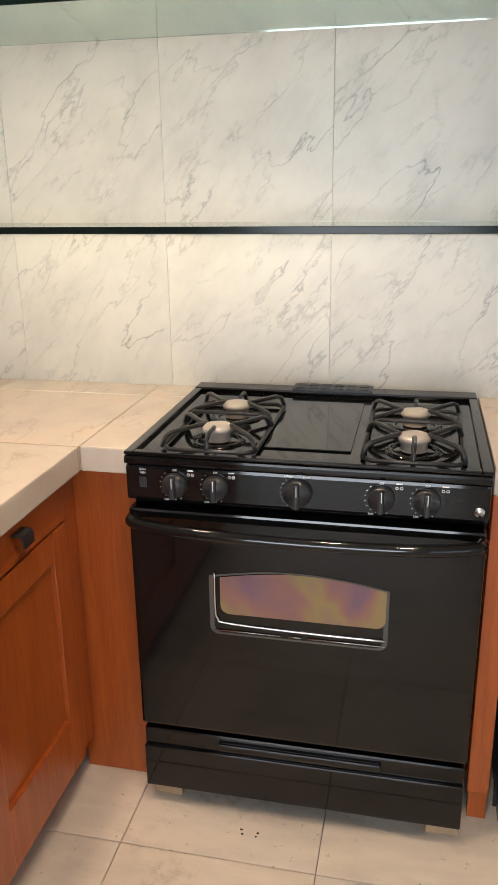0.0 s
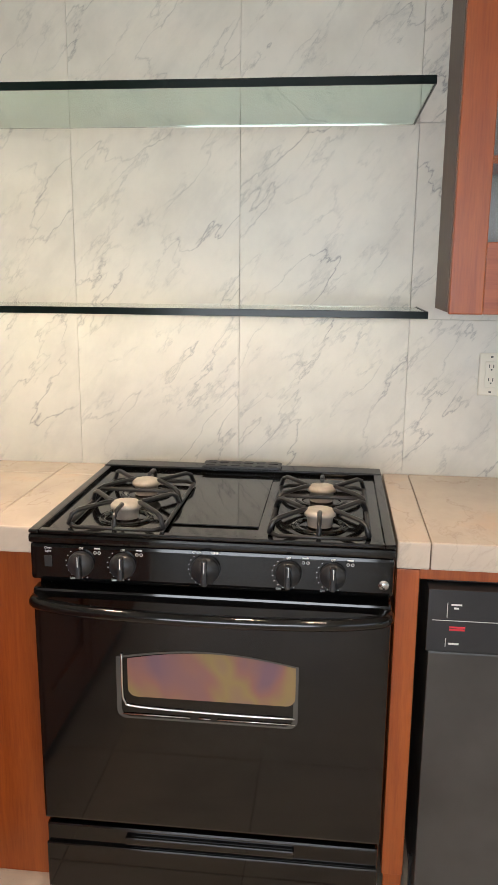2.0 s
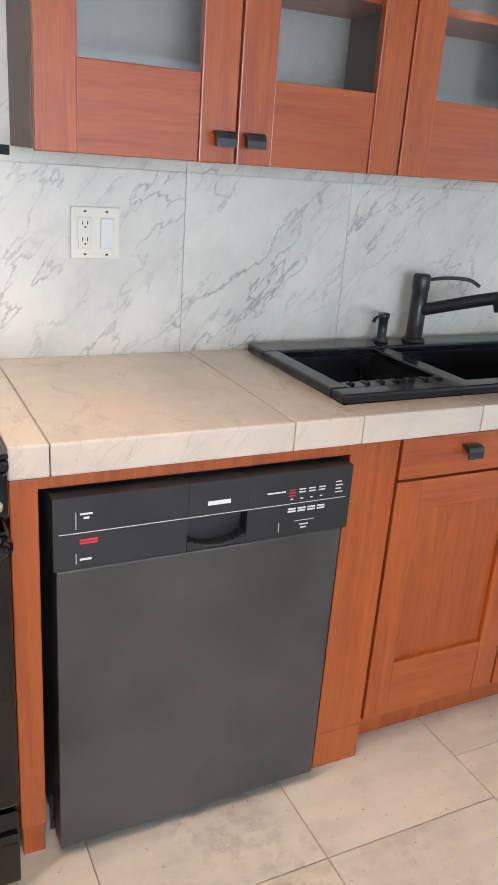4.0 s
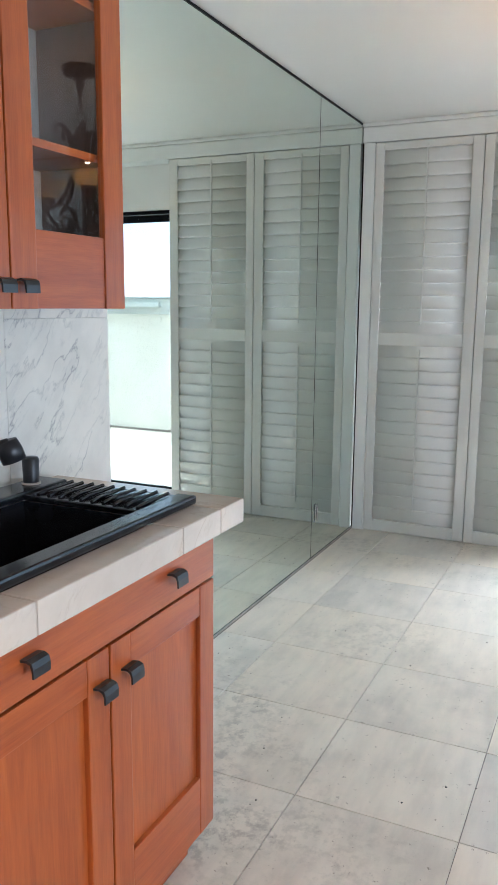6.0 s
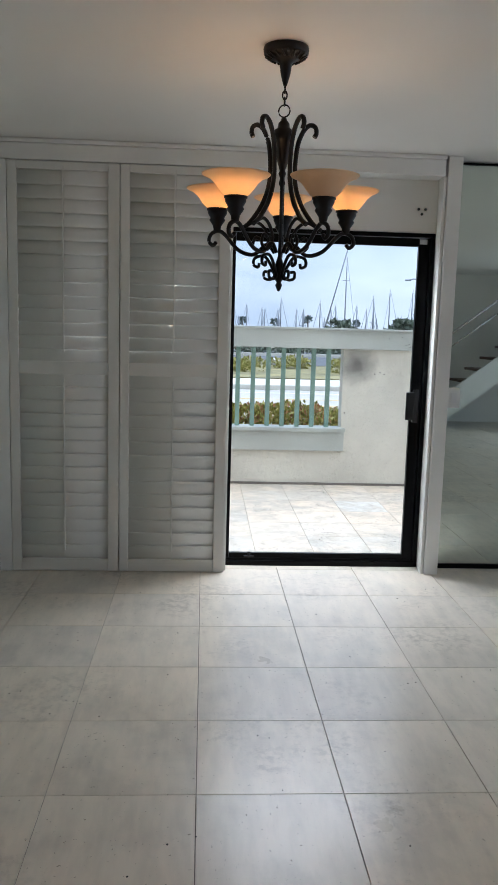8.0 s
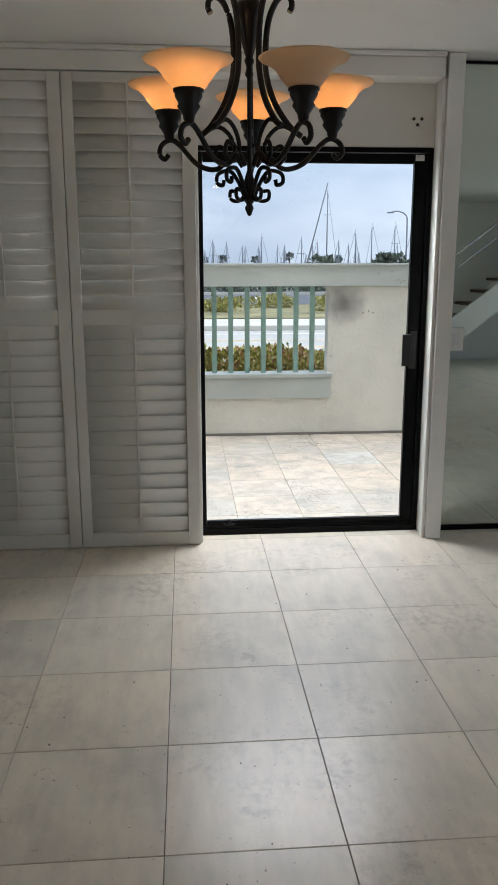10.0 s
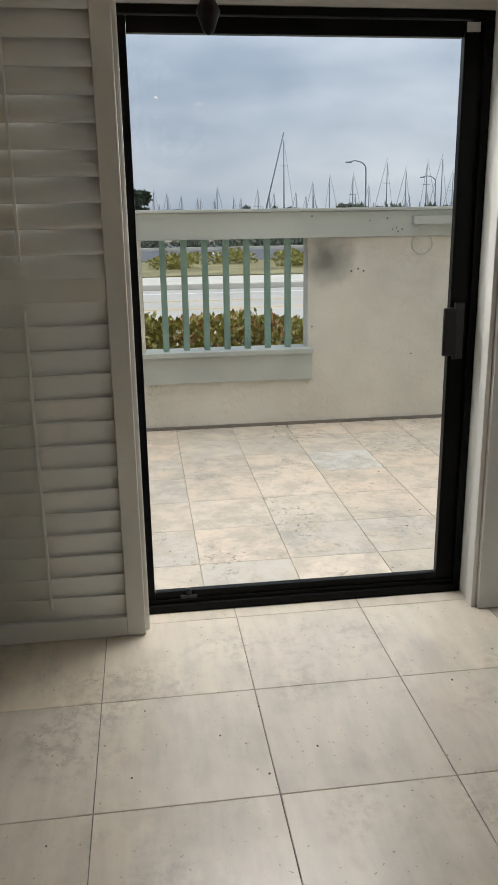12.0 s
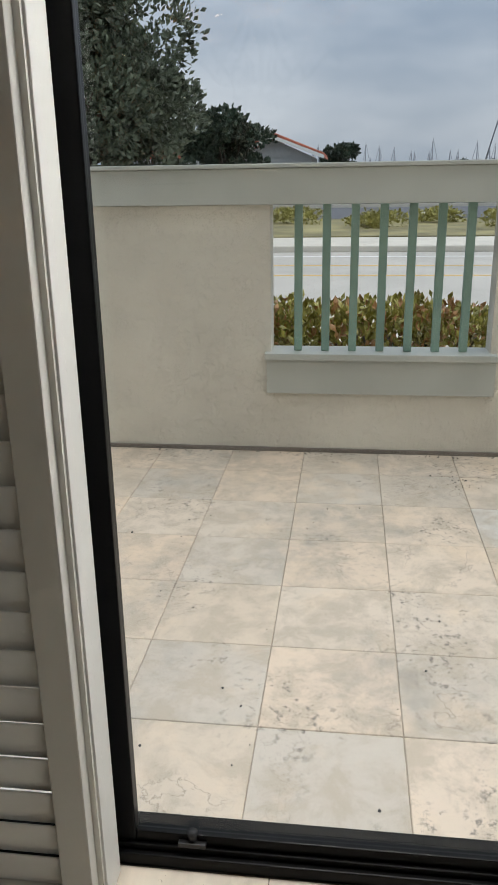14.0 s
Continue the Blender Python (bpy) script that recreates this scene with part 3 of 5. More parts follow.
part(dr, "foot_bolt", bm, M_BLACKMATT)

# ---- kitchen: marble cladding frame is laid last with the tiles ----
splash = solid("wall_splashback", [(-0.755, 2.778, 0.008, 0.016, 0.6, CEIL - 0.002)], M_MGROUT, "white veined marble slabs on the kitchen wall", category="wall")


# ---- counters ----
def counter(name, blocks, label):
    t = thing(name, (blocks[0][0], blocks[0][2], 0.84), label, "counter")
    for b in blocks:
        bm = bmesh.new()
        bx(bm, *b, 0, 0.004)
        part(t, "marble_slab", bm, M_COUNTER)
    return t


G2 = 0.0007
T = 0.84
left_blocks = [(-0.13 + G2, -0.003, -0.128 + G2, -0.002, T, 0.90), (-0.13 + G2, -0.003, -0.582, -0.128 - G2, T, 0.90)]
for y1, y0 in ((-0.002, -0.128), (-0.128, -0.585), (-0.585, -1.042), (-1.042, -1.499), (-1.499, -1.956), (-1.956, -2.35)):
    left_blocks.append((-0.756, -0.588 - G2, y0 + G2, y1 - G2, T, 0.90))
    left_blocks.append((-0.588 + G2, -0.13 - G2, y0 + G2, y1 - G2, T, 0.90))
counter("countertop", left_blocks, "cream and white marble tile countertop, L-shaped")
right_blocks = []
for x0, x1 in ((0.768, 0.838), (0.838, 1.305), (1.305, 1.462), (2.405, 2.527)):
    right_blocks.append((x0 + G2, x1 - G2, -0.57, -0.002, T, 0.90))
for x0, x1 in ((1.462, 1.77), (1.77, 2.232), (2.232, 2.405)):
    right_blocks.append((x0 + G2, x1 - G2, -0.57, -0.49, T, 0.90))
right_blocks.append((1.463, 2.404, -0.04, -0.002, T, 0.90))
counter("countertop", right_blocks, "cream and white marble tile countertop holding a black sink")


# ---- cabinets ----
def pull(par, x, y, z, along="x"):
    """A short curved strip pull; it stands out from the face at y (or x)."""
    bm = bmesh.new()
    w = 0.021
    prof = [(0.0, 0.012), (0.014, 0.014), (0.024, 0.010), (0.027, 0.0), (0.027, -0.016), (0.024, -0.016), (0.023, -0.002), (0.020, 0.006), (0.013, 0.009), (0.0, 0.008)]
    rings = []
    for s in (-w, w):
        if along == "x":
            rings.append([bm.verts.new((x + s, y - d, z + h)) for d, h in prof])
        else:
            rings.append([bm.verts.new((x + d, y + s, z + h)) for d, h in prof])
    k = len(prof)
    for i in range(k):
        bm.faces.new((rings[0][i], rings[0][(i + 1) % k], rings[1][(i + 1) % k], rings[1][i]))
    bm.faces.new(rings[0]), bm.faces.new(rings[1][::-1])
    return part(par, "pull", bm, M_PULL, "dark bronze strip pull")


def panel_door(par, x0, x1, z0, z1, y, stile=0.066, rail=0.07, bottom=0.15, glass_from=None):
    """A framed door in the plane y (front face), facing south."""
    bm = bmesh.new()
    bx(bm, x0, x0 + stile, y, y + 0.02, z0, z1, 0, 0.003)
    bx(bm, x1 - stile, x1, y, y + 0.02, z0, z1, 0, 0.003)
    bx(bm, x0 + stile + 0.0005, x1 - stile - 0.0005, y + 0.001, y + 0.0195, z1 - rail, z1 - 0.0005, 1, 0.002)
    bx(bm, x0 + stile + 0.0005, x1 - stile - 0.0005, y + (0.004 if glass_from else 0.001), y + 0.0195, z0 + 0.0005, z0 + bottom, 1, 0.002)
    if glass_from is None:
        bx(bm, x0 + stile - 0.004, x1 - stile + 0.004, y + 0.012, y + 0.018, z0 + bottom - 0.004, z1 - rail + 0.004, 0)
    d = part(par, "door", bm, [M_CHERRY, M_CHERRY_H])
    if glass_from:
        bm = bmesh.new()
        bx(bm, x0 + stile - 0.003, x1 - stile + 0.003, y + 0.009, y + 0.013, z0 + bottom - 0.003, z1 - rail + 0.003)
        g = part(par, "pane", bm, M_PANE, "clear glass pane")
        g.visible_shadow = False
    return d


uc_y = -0.25
for i in range(2):
    x0 = 0.885 + i * 0.81
    x1 = x0 + 0.81
    t = thing("wall_cabinet", (x0, -0.02, 1.355), "cherry wall cabinet with two glazed doors", "cabinet", "wall cabinets")
    bm = bmesh.new()
    bx(bm, x0, x0 + 0.018, uc_y + 0.021, -0.002, 1.356, 2.385, 0, 0.001)
    bx(bm, x1 - 0.019, x1 - 0.001, uc_y + 0.021, -0.002, 1.356, 2.385, 0, 0.001)
    bx(bm, x0 + 0.0185, x1 - 0.0195, uc_y + 0.0215, -0.0025, 1.357, 1.374, 0)
    bx(bm, x0 + 0.0185, x1 - 0.0195, uc_y + 0.0215, -0.0025, 2.366, 2.384, 0)
    bx(bm, x0 + 0.0185, x1 - 0.0195, -0.012, -0.0027, 1.375, 2.365, 1)
    part(t, "body", bm, [M_CARCASS, M_INSIDE])
    for zs in (1.69, 2.02):
        pbox(t, "shelf", x0 + 0.019, x1 - 0.02, uc_y + 0.03, -0.013, zs, zs + 0.018, M_CHERRY_H, 0.001)
    for k in range(2):
        a = x0 + k * 0.405
        panel_door(t, a + 0.002, a + 0.402, 1.352, 2.382, uc_y, 0.078, 0.08, 0.165, True)
        pull(t, a + (0.372 if k == 0 else 0.034), uc_y, 1.40)

# sink base
t = thing("base_cabinet", (1.45, -0.3, 0.0), "cherry sink cabinet with two panelled doors", "cabinet")
bm = bmesh.new()
bx(bm, 1.452, 1.575, -0.55, -0.53, 0.10, 0.838, 0, 0.002)
bx(bm, 1.452, 1.47, -0.529, -0.01, 0.10, 0.838, 0)
bx(bm, 2.382, 2.40, -0.529, -0.01, 0.10, 0.838, 0, 0.001)
bx(bm, 1.471, 2.381, -0.52, -0.01, 0.10, 0.118, 0)
bx(bm, 1.576, 2.399, -0.529, -0.522, 0.72, 0.838, 0)
bx(bm, 1.98, 1.992, -0.529, -0.522, 0.119, 0.72, 0)
bx(bm, 1.47, 2.38, -0.49, -0.475, 0.001, 0.099, 0)
bx(bm, 1.452, 1.575, -0.55, -0.53, 0.0, 0.099, 0, 0.002)
part(t, "body", bm, M_CHERRY)
pbox(t, "false_front", 1.582, 2.402, -0.552, -0.531, 0.738, 0.832, M_CHERRY_H, 0.003)
panel_door(t, 1.582, 1.982, 0.105, 0.732, -0.552)
panel_door(t, 1.988, 2.402, 0.105, 0.732, -0.552)
for a, b in ((1.765, 0.795), (2.215, 0.795), (1.952, 0.66), (2.04, 0.66)):
    pull(t, a, -0.552, b)

# cabinet run under the counter's west leg, facing east
t = thing("base_cabinet", (-0.45, -0.6, 0.0), "cherry base cabinet with drawers over panelled doors", "cabinet")
bm = bmesh.new()
bx(bm, -0.74, -0.185, -2.3, -0.02, 0.10, 0.838, 0)
bx(bm, -0.72, -0.235, -2.3, -0.60, 0.001, 0.099, 0)
bx(bm, -0.19, -0.003, -0.555, -0.537, 0.0, 0.838, 0, 0.002)
bx(bm, -0.1845, -0.166, -0.625, -0.556, 0.10, 0.838, 0, 0.002)
part(t, "body", bm, M_CHERRY)
for k in range(4):
    y1 = -0.632 - k * 0.43
    y0 = y1 - 0.424
    fx = -0.155
    bm = bmesh.new()
    bx(bm, fx - 0.02, fx, y0, y1, 0.742, 0.832, 0, 0.003)
    part(t, "drawer_front", bm, M_CHERRY_H)
    bm = bmesh.new()
    bx(bm, fx - 0.02, fx, y1 - 0.066, y1, 0.10, 0.735, 0, 0.003)
    bx(bm, fx - 0.02, fx, y0, y0 + 0.066, 0.10, 0.735, 0, 0.003)
    bx(bm, fx - 0.0195, fx - 0.001, y0 + 0.0665, y1 - 0.0665, 0.665, 0.7345, 0, 0.002)
    bx(bm, fx - 0.0195, fx - 0.001, y0 + 0.0665, y1 - 0.0665, 0.1005, 0.25, 0, 0.002)
    bx(bm, fx - 0.018, fx - 0.012, y0 + 0.062, y1 - 0.062, 0.246, 0.669, 0)
    part(t, "door", bm, M_CHERRY)
    pull(t, fx, (y0 + y1) / 2, 0.795, "y")

# fillers beside and over the dishwasher
t = thing("filler_panel", (0.795, -0.54, 0.0), "narrow cherry filler strip beside the dishwasher", "panel")
bm = bmesh.new()
bx(bm, 0.77, 0.818, -0.565, -0.545, 0.09, 0.838, 0, 0.002)
bx(bm, 0.77, 0.812, -0.54, -0.05, 0.09, 0.838, 0)
bx(bm, 0.776, 0.818, -0.545, -0.525, 0.0, 0.089, 0, 0.001)
bx(bm, 0.8185, 1.451, -0.56, -0.545, 0.816, 0.838, 0, 0.001)
part(t, "panel", bm, M_CHERRY)

# ---- glass shelves ----
for z, d, x1 in ((1.343, 0.27, 0.834), (1.812, 0.45, 0.805)):
    t = thing("glass_shelf", (0.3, -0.1, z), "thick green glass shelf fixed to the marble", "shelf", "glass shelves")
    g = pbox(t, "pane", -0.75, x1, -d, -0.0004, z, z + 0.014, M_SHELF, 0.001)
    g.visible_shadow = False
    bm = bmesh.new()
    bx(bm, -0.75, x1 + 0.004, -d - 0.004, -d - 0.0005, z - 0.001, z + 0.016, 0, 0.001)
    bx(bm, x1 + 0.0005, x1 + 0.004, -d, -0.003, z - 0.001, z + 0.016, 0, 0.001)
    part(t, "edge", bm, M_EDGE, "dark polished glass edge")

# ---- outlet ----
t = thing("outlet", (1.066, -0.004, 1.128), "ivory two-gang plate with outlet and rocker switch", "outlet")
pbox(t, "plate", 1.009, 1.123, -0.008, -0.001, 1.126, 1.240, M_PLATE, 0.003)
bm = bmesh.new()
bx(bm, 1.025, 1.057, -0.012, -0.0085, 1.148, 1.218, 0, 0.002)
part(t, "socket", bm, M_PLATE)
bm = bmesh.new()
for zc in (1.165, 1.201):
    bx(bm, 1.034, 1.036, -0.0128, -0.0122, zc, zc + 0.009)
    bx(bm, 1.045, 1.047, -0.0128, -0.0122, zc, zc + 0.009)
    bx(bm, 1.039, 1.043, -0.0128, -0.0122, zc - 0.007, zc - 0.003)
for a in (1.041, 1.091):
    for b in (1.136, 1.23):
        bx(bm, a - 0.003, a + 0.003, -0.0092, -0.0082, b - 0.002, b + 0.002)
part(t, "slots", bm, M_BLACKMATT)
pbox(t, "rocker", 1.076, 1.106, -0.013, -0.0085, 1.15, 1.216, M_WHITE, 0.002)


# ---- gas range ----
def gas_range():
    t = thing("gas_range", (0.38, -0.33, 0.0), "black enamel gas range with four burners on wood blocks", "stove")
    W = 0.760
    F = -0.645
    bm = bmesh.new()
    bx(bm, 0.004, W - 0.004, -0.60, -0.03, 0.035, 0.88, 0, 0.003)
    part(t, "body", bm, M_BLACK)
    # cooktop with a raised rim
    bm = bmesh.new()
    bx(bm, 0.0, W, F - 0.003, -0.025, 0.889, 0.908, 0, 0.006)
    bx(bm, 0.0, 0.022, F, -0.09, 0.9085, 0.917, 0, 0.004)
    bx(bm, W - 0.022, W, F, -0.09, 0.9085, 0.917, 0, 0.004)
    bx(bm, 0.0225, W - 0.0225, F, F + 0.022, 0.9085, 0.917, 0, 0.004)
    bx(bm, 0.0, W, -0.088, -0.026, 0.9085, 0.919, 0, 0.004)
    bx(bm, 0.285, 0.475, -0.55, -0.16, 0.9085, 0.912, 0, 0.0015)
    part(t, "cooktop", bm, M_BLACK)
    bm = bmesh.new()
    bx(bm, 0.275, 0.49, -0.095, -0.03, 0.9195, 0.927, 0, 0.003)
    for k in range(6):
        for j in range(2):
            bx(bm, 0.285 + k * 0.034, 0.31 + k * 0.034, -0.088 + j * 0.03, -0.068 + j * 0.03, 0.9272, 0.9295, 0, 0.0008)
    part(t, "vent", bm, M_BLACKMATT)
    # burners and grates
    for gx in (0.176, 0.605):
        for by in (-0.515, -0.325):
            bm = bmesh.new()
            lathe(bm, [(0.062, 0.909), (0.06, 0.912), (0.048, 0.9125), (0.045, 0.909)], (gx, by, 0), 28)
            part(t, "drip_bowl", bm, M_BLACK)
            bm = bmesh.new()
            lathe(bm, [(0.028, 0.911), (0.028, 0.932), (0.034, 0.934), (0.034, 0.941), (0.030, 0.946), (0.020, 0.9475), (0.0, 0.947)], (gx, by, 0), 28)
            for k in range(16):
                a = k * math.pi / 8
                bx(bm, gx + 0.0262 * math.cos(a) - 0.001, gx + 0.0262 * math.cos(a) + 0.001, by + 0.0262 * math.sin(a) - 0.001, by + 0.0262 * math.sin(a) + 0.001, 0.914, 0.927)
            part(t, "burner", bm, M_ALU)
        bm = bmesh.new()
        x0, x1, y0, y1, zt = gx - 0.103, gx + 0.103, -0.615, -0.225, 0.946
        r = 0.0054
        loop = [(x0, y0 + 0.02), (x0, (y0 + y1) / 2), (x0, y1 - 0.02), (x0 + 0.02, y1), (gx, y1), (x1 - 0.02, y1), (x1, y1 - 0.02), (x1, (y0 + y1) / 2), (x1, y0 + 0.02), (x1 - 0.02, y0), (gx, y0), (x0 + 0.02, y0), (x0, y0 + 0.02)]
        tube(bm, [(a, b, 0.9165) for a, b in loop], r, 6)
        tube(bm, [(x0, (y0 + y1) / 2, 0.917), (x0 + 0.02, (y0 + y1) / 2, zt), (x1 - 0.02, (y0 + y1) / 2, zt), (x1, (y0 + y1) / 2, 0.917)], r, 6)
        for by in (-0.515, -0.325):
            for sx in (-1, 1):
                tube(bm, [(gx + sx * 0.103, by - 0.088, 0.917), (gx + sx * 0.096, by - 0.082, zt - 0.006), (gx + sx * 0.086, by - 0.072, zt), (gx + sx * 0.044, by - 0.016, zt), (gx + sx * 0.034, by - 0.006, zt), (gx + sx * 0.031, by, zt)], r, 6)
                tube(bm, [(gx + sx * 0.103, by + 0.088, 0.917), (gx + sx * 0.096, by + 0.082, zt - 0.006), (gx + sx * 0.086, by + 0.072, zt), (gx + sx * 0.044, by + 0.016, zt), (gx + sx * 0.034, by + 0.006, zt), (gx + sx * 0.031, by, zt)], r, 6)
            far = y0 if by < -0.4 else y1
            tube(bm, curve_pts([(gx, far, 0.917), (gx, far + (0.012 if by < -0.4 else -0.012), zt), (gx, by + (-0.034 if by < -0.4 else 0.034), zt + 0.004)], 4), r, 6)
        part(t, "grate", bm, M_IRON, "cast iron pan grate")
    # control panel with knobs
    bm = bmesh.new()
    bx(bm, 0.002, W - 0.002, F, -0.601, 0.807, 0.888, 0, 0.008)
    part(t, "control_panel", bm, M_BLACK)
    for kx in (0.113, 0.202, 0.376, 0.546, 0.636):
        rr = 0.030 if kx == 0.376 else 0.027
        bm = bmesh.new()
        lathe(bm, [(rr, 0.0), (rr, 0.006), (rr * 0.93, 0.015), (0.0, 0.016)], (kx, F - 0.0005, 0.848), 28, 0, (0, -1, 0))
        bx(bm, kx - 0.006, kx + 0.006, F - 0.03, F - 0.015, 0.848 - rr * 0.92, 0.848 + rr * 0.92, 0, 0.004)
        part(t, "knob", bm, M_BLACKMATT)
        bm = bmesh.new()
        bx(bm, kx + 0.0005, kx + 0.002, F - 0.0312, F - 0.0303, 0.85, 0.872)
        for k in range(9):
            a = radians(200 + k * 20) if kx != 0.376 else radians(200 + k * 17)
            px, pz = kx + (rr + 0.006) * math.cos(a - 1.2), 0.848 + (rr + 0.006) * math.sin(a - 1.2)
            bx(bm, px - 0.0012, px + 0.0012, F - 0.0012, F - 0.0003, pz - 0.0006, pz + 0.0006)
        part(t, "dial_mark", bm, M_WHITE)
        if kx != 0.376:
            words(t, "Off", (kx, F - 0.0006, 0.8805), 0.0068, M_WHITE, (90, 0, 0))
            words(t, "Lite", (kx - 0.02, F - 0.0006, 0.814), 0.0068, M_WHITE, (90, 0, 0))
            bm = bmesh.new()
            for ox in (0.030, 0.039):
                lathe(bm, [(0.0022, 0), (0.0022, 0.0006), (0.0034, 0.0006), (0.0034, 0)], (kx + ox, F - 0.0002, 0.872), 12, 0, (0, -1, 0))
            bx(bm, kx + 0.028, kx + 0.041, F - 0.0008, F - 0.0003, 0.880, 0.883)
            part(t, "burner_mark", bm, M_WHITE)
    words(t, "OVEN", (0.358, F - 0.0006, 0.8835), 0.0072, M_WHITE, (90, 0, 0))
    words(t, "TEMP", (0.394, F - 0.0006, 0.8835), 0.0072, M_WHITE, (90, 0, 0))
    words(t, "Oven", (0.042, F - 0.0006, 0.879), 0.0068, M_WHITE, (90, 0, 0))
    words(t, "Light", (0.042, F - 0.0006, 0.872), 0.0068, M_WHITE, (90, 0, 0))
    pbox(t, "rocker", 0.034, 0.05, F - 0.003, F - 0.0005, 0.838, 0.862, M_BLACKMATT, 0.001)
    bm = bmesh.new()
    lathe(bm, [(0.0105, 0.0), (0.0105, 0.0015), (0.0, 0.002)], (0.738, F - 0.0004, 0.832), 20, 0, (0, -1, 0))
    part(t, "badge", bm, M_SILVER, "round silver badge")
    # oven door, with an arched window
    bm = bmesh.new()
    bx(bm, 0.003, W - 0.003, F + 0.002, -0.603, 0.228, 0.787, 0, 0.006)
    for k in range(9):
        bx(bm, 0.15 + k * 0.052, 0.192 + k * 0.052, F + 0.004, F + 0.0015, 0.776, 0.779)
    part(t, "oven_door", bm, M_BLACK)

    def arched(bm, x0, x1, z0, z1, rise, y, grow=0.0, r=0.02):
        pts = []
        for k in range(7):
            a = math.pi + k * math.pi / 12
            pts.append((x0 + r + r * math.cos(a), z0 + r + r * math.sin(a)))
        for k in range(7):
            a = 1.5 * math.pi + k * math.pi / 12
            pts.append((x1 - r + r * math.cos(a), z0 + r + r * math.sin(a)))
        for k in range(13):
            u = k / 12
            pts.append((x1 + (x0 - x1) * u, z1 - rise + rise * math.sin(math.pi * (0.08 + 0.84 * u))))
        cx, cz = (x0 + x1) / 2, (z0 + z1) / 2
        vs = [bm.verts.new((cx + (px - cx) * (1 + grow), y, cz + (pz - cz) * (1 + grow))) for px, pz in pts]
        return vs

    bm = bmesh.new()
    a = arched(bm, 0.18, 0.572, 0.495, 0.662, 0.03, F + 0.0012)
    b = arched(bm, 0.18, 0.572, 0.495, 0.662, 0.03, F + 0.0012, -0.05)
    c = arched(bm, 0.18, 0.572, 0.495, 0.662, 0.03, F + 0.010, -0.075)
    for i in range(len(a)):
        j = (i + 1) % len(a)
        bm.faces.new((a[i], a[j], b[j], b[i]))
        bm.faces.new((b[i], b[j], c[j], c[i]))
    bm.faces.new(c)
    part(t, "window_rim", bm, M_OVENRIM, "grey rounded window rim")
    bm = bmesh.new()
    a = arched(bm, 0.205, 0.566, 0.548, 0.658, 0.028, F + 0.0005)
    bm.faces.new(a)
    part(t, "oven_window", bm, M_OVENGLASS, "brown tinted oven glass, iridescent sheen painted into its colour")
    bm = bmesh.new()
    tube(bm, curve_pts([(0.193, F - 0.0005, 0.648), (0.193, F - 0.0005, 0.56), (0.198, F - 0.0005, 0.536), (0.222, F - 0.0005, 0.525), (0.40, F - 0.0005, 0.520), (0.566, F - 0.0005, 0.520)], 6), 0.0026, 6)
    for xa, xb in ((0.19, 0.34), (0.36, 0.385), (0.40, 0.566)):
        tube(bm, [(xa, F - 0.0005, 0.506), (xb, F - 0.0005, 0.506)], 0.0013, 6)
    part(t, "window_trim", bm, M_SILVER, "thin bright trim line")
    bm = bmesh.new()
    tube(bm, curve_pts([(0.012, F + 0.002, 0.765), (0.03, F - 0.03, 0.766), (0.15, F - 0.046, 0.760), (0.38, F - 0.05, 0.757), (0.61, F - 0.046, 0.760), (0.73, F - 0.03, 0.766), (0.75, F + 0.002, 0.765)], 6), 0.0135, 10)
    part(t, "handle", bm, M_BLACK, "bowed glossy black handle")
    # drawer
    bm = bmesh.new()
    bx(bm, 0.006, W - 0.006, F + 0.006, -0.603, 0.05, 0.214, 0, 0.006)
    bx(bm, 0.006, W - 0.006, F - 0.002, F + 0.0055, 0.05, 0.168, 0, 0.004)
    bx(bm, 0.19, 0.57, F - 0.004, F + 0.0055, 0.178, 0.198, 0, 0.004)
    part(t, "drawer", bm, M_BLACK)
    bm = bmesh.new()
    for fx in (0.05, 0.71):
        for fy in (-0.56, -0.1):
            lathe(bm, [(0.012, 0.031), (0.012, 0.05)], (fx, fy, 0), 10)
            lathe(bm, [(0.0, 0.0305), (0.02, 0.0305), (0.02, 0.037), (0.0, 0.037)], (fx, fy, 0), 12)
    part(t, "feet", bm, M_BLACKMATT)
    return t


gas_range()
for fx, fy in ((0.05, -0.575), (0.715, -0.575), (0.05, -0.1), (0.71, -0.1)):
    t = thing("wood_block", (fx, fy, 0), "small pine block under a range foot", "block", "blocks under the range")
    pbox(t, "block", fx - 0.036, fx + 0.036, fy - 0.04, fy + 0.03, 0.0005, 0.030, M_BLOCK, 0.002)


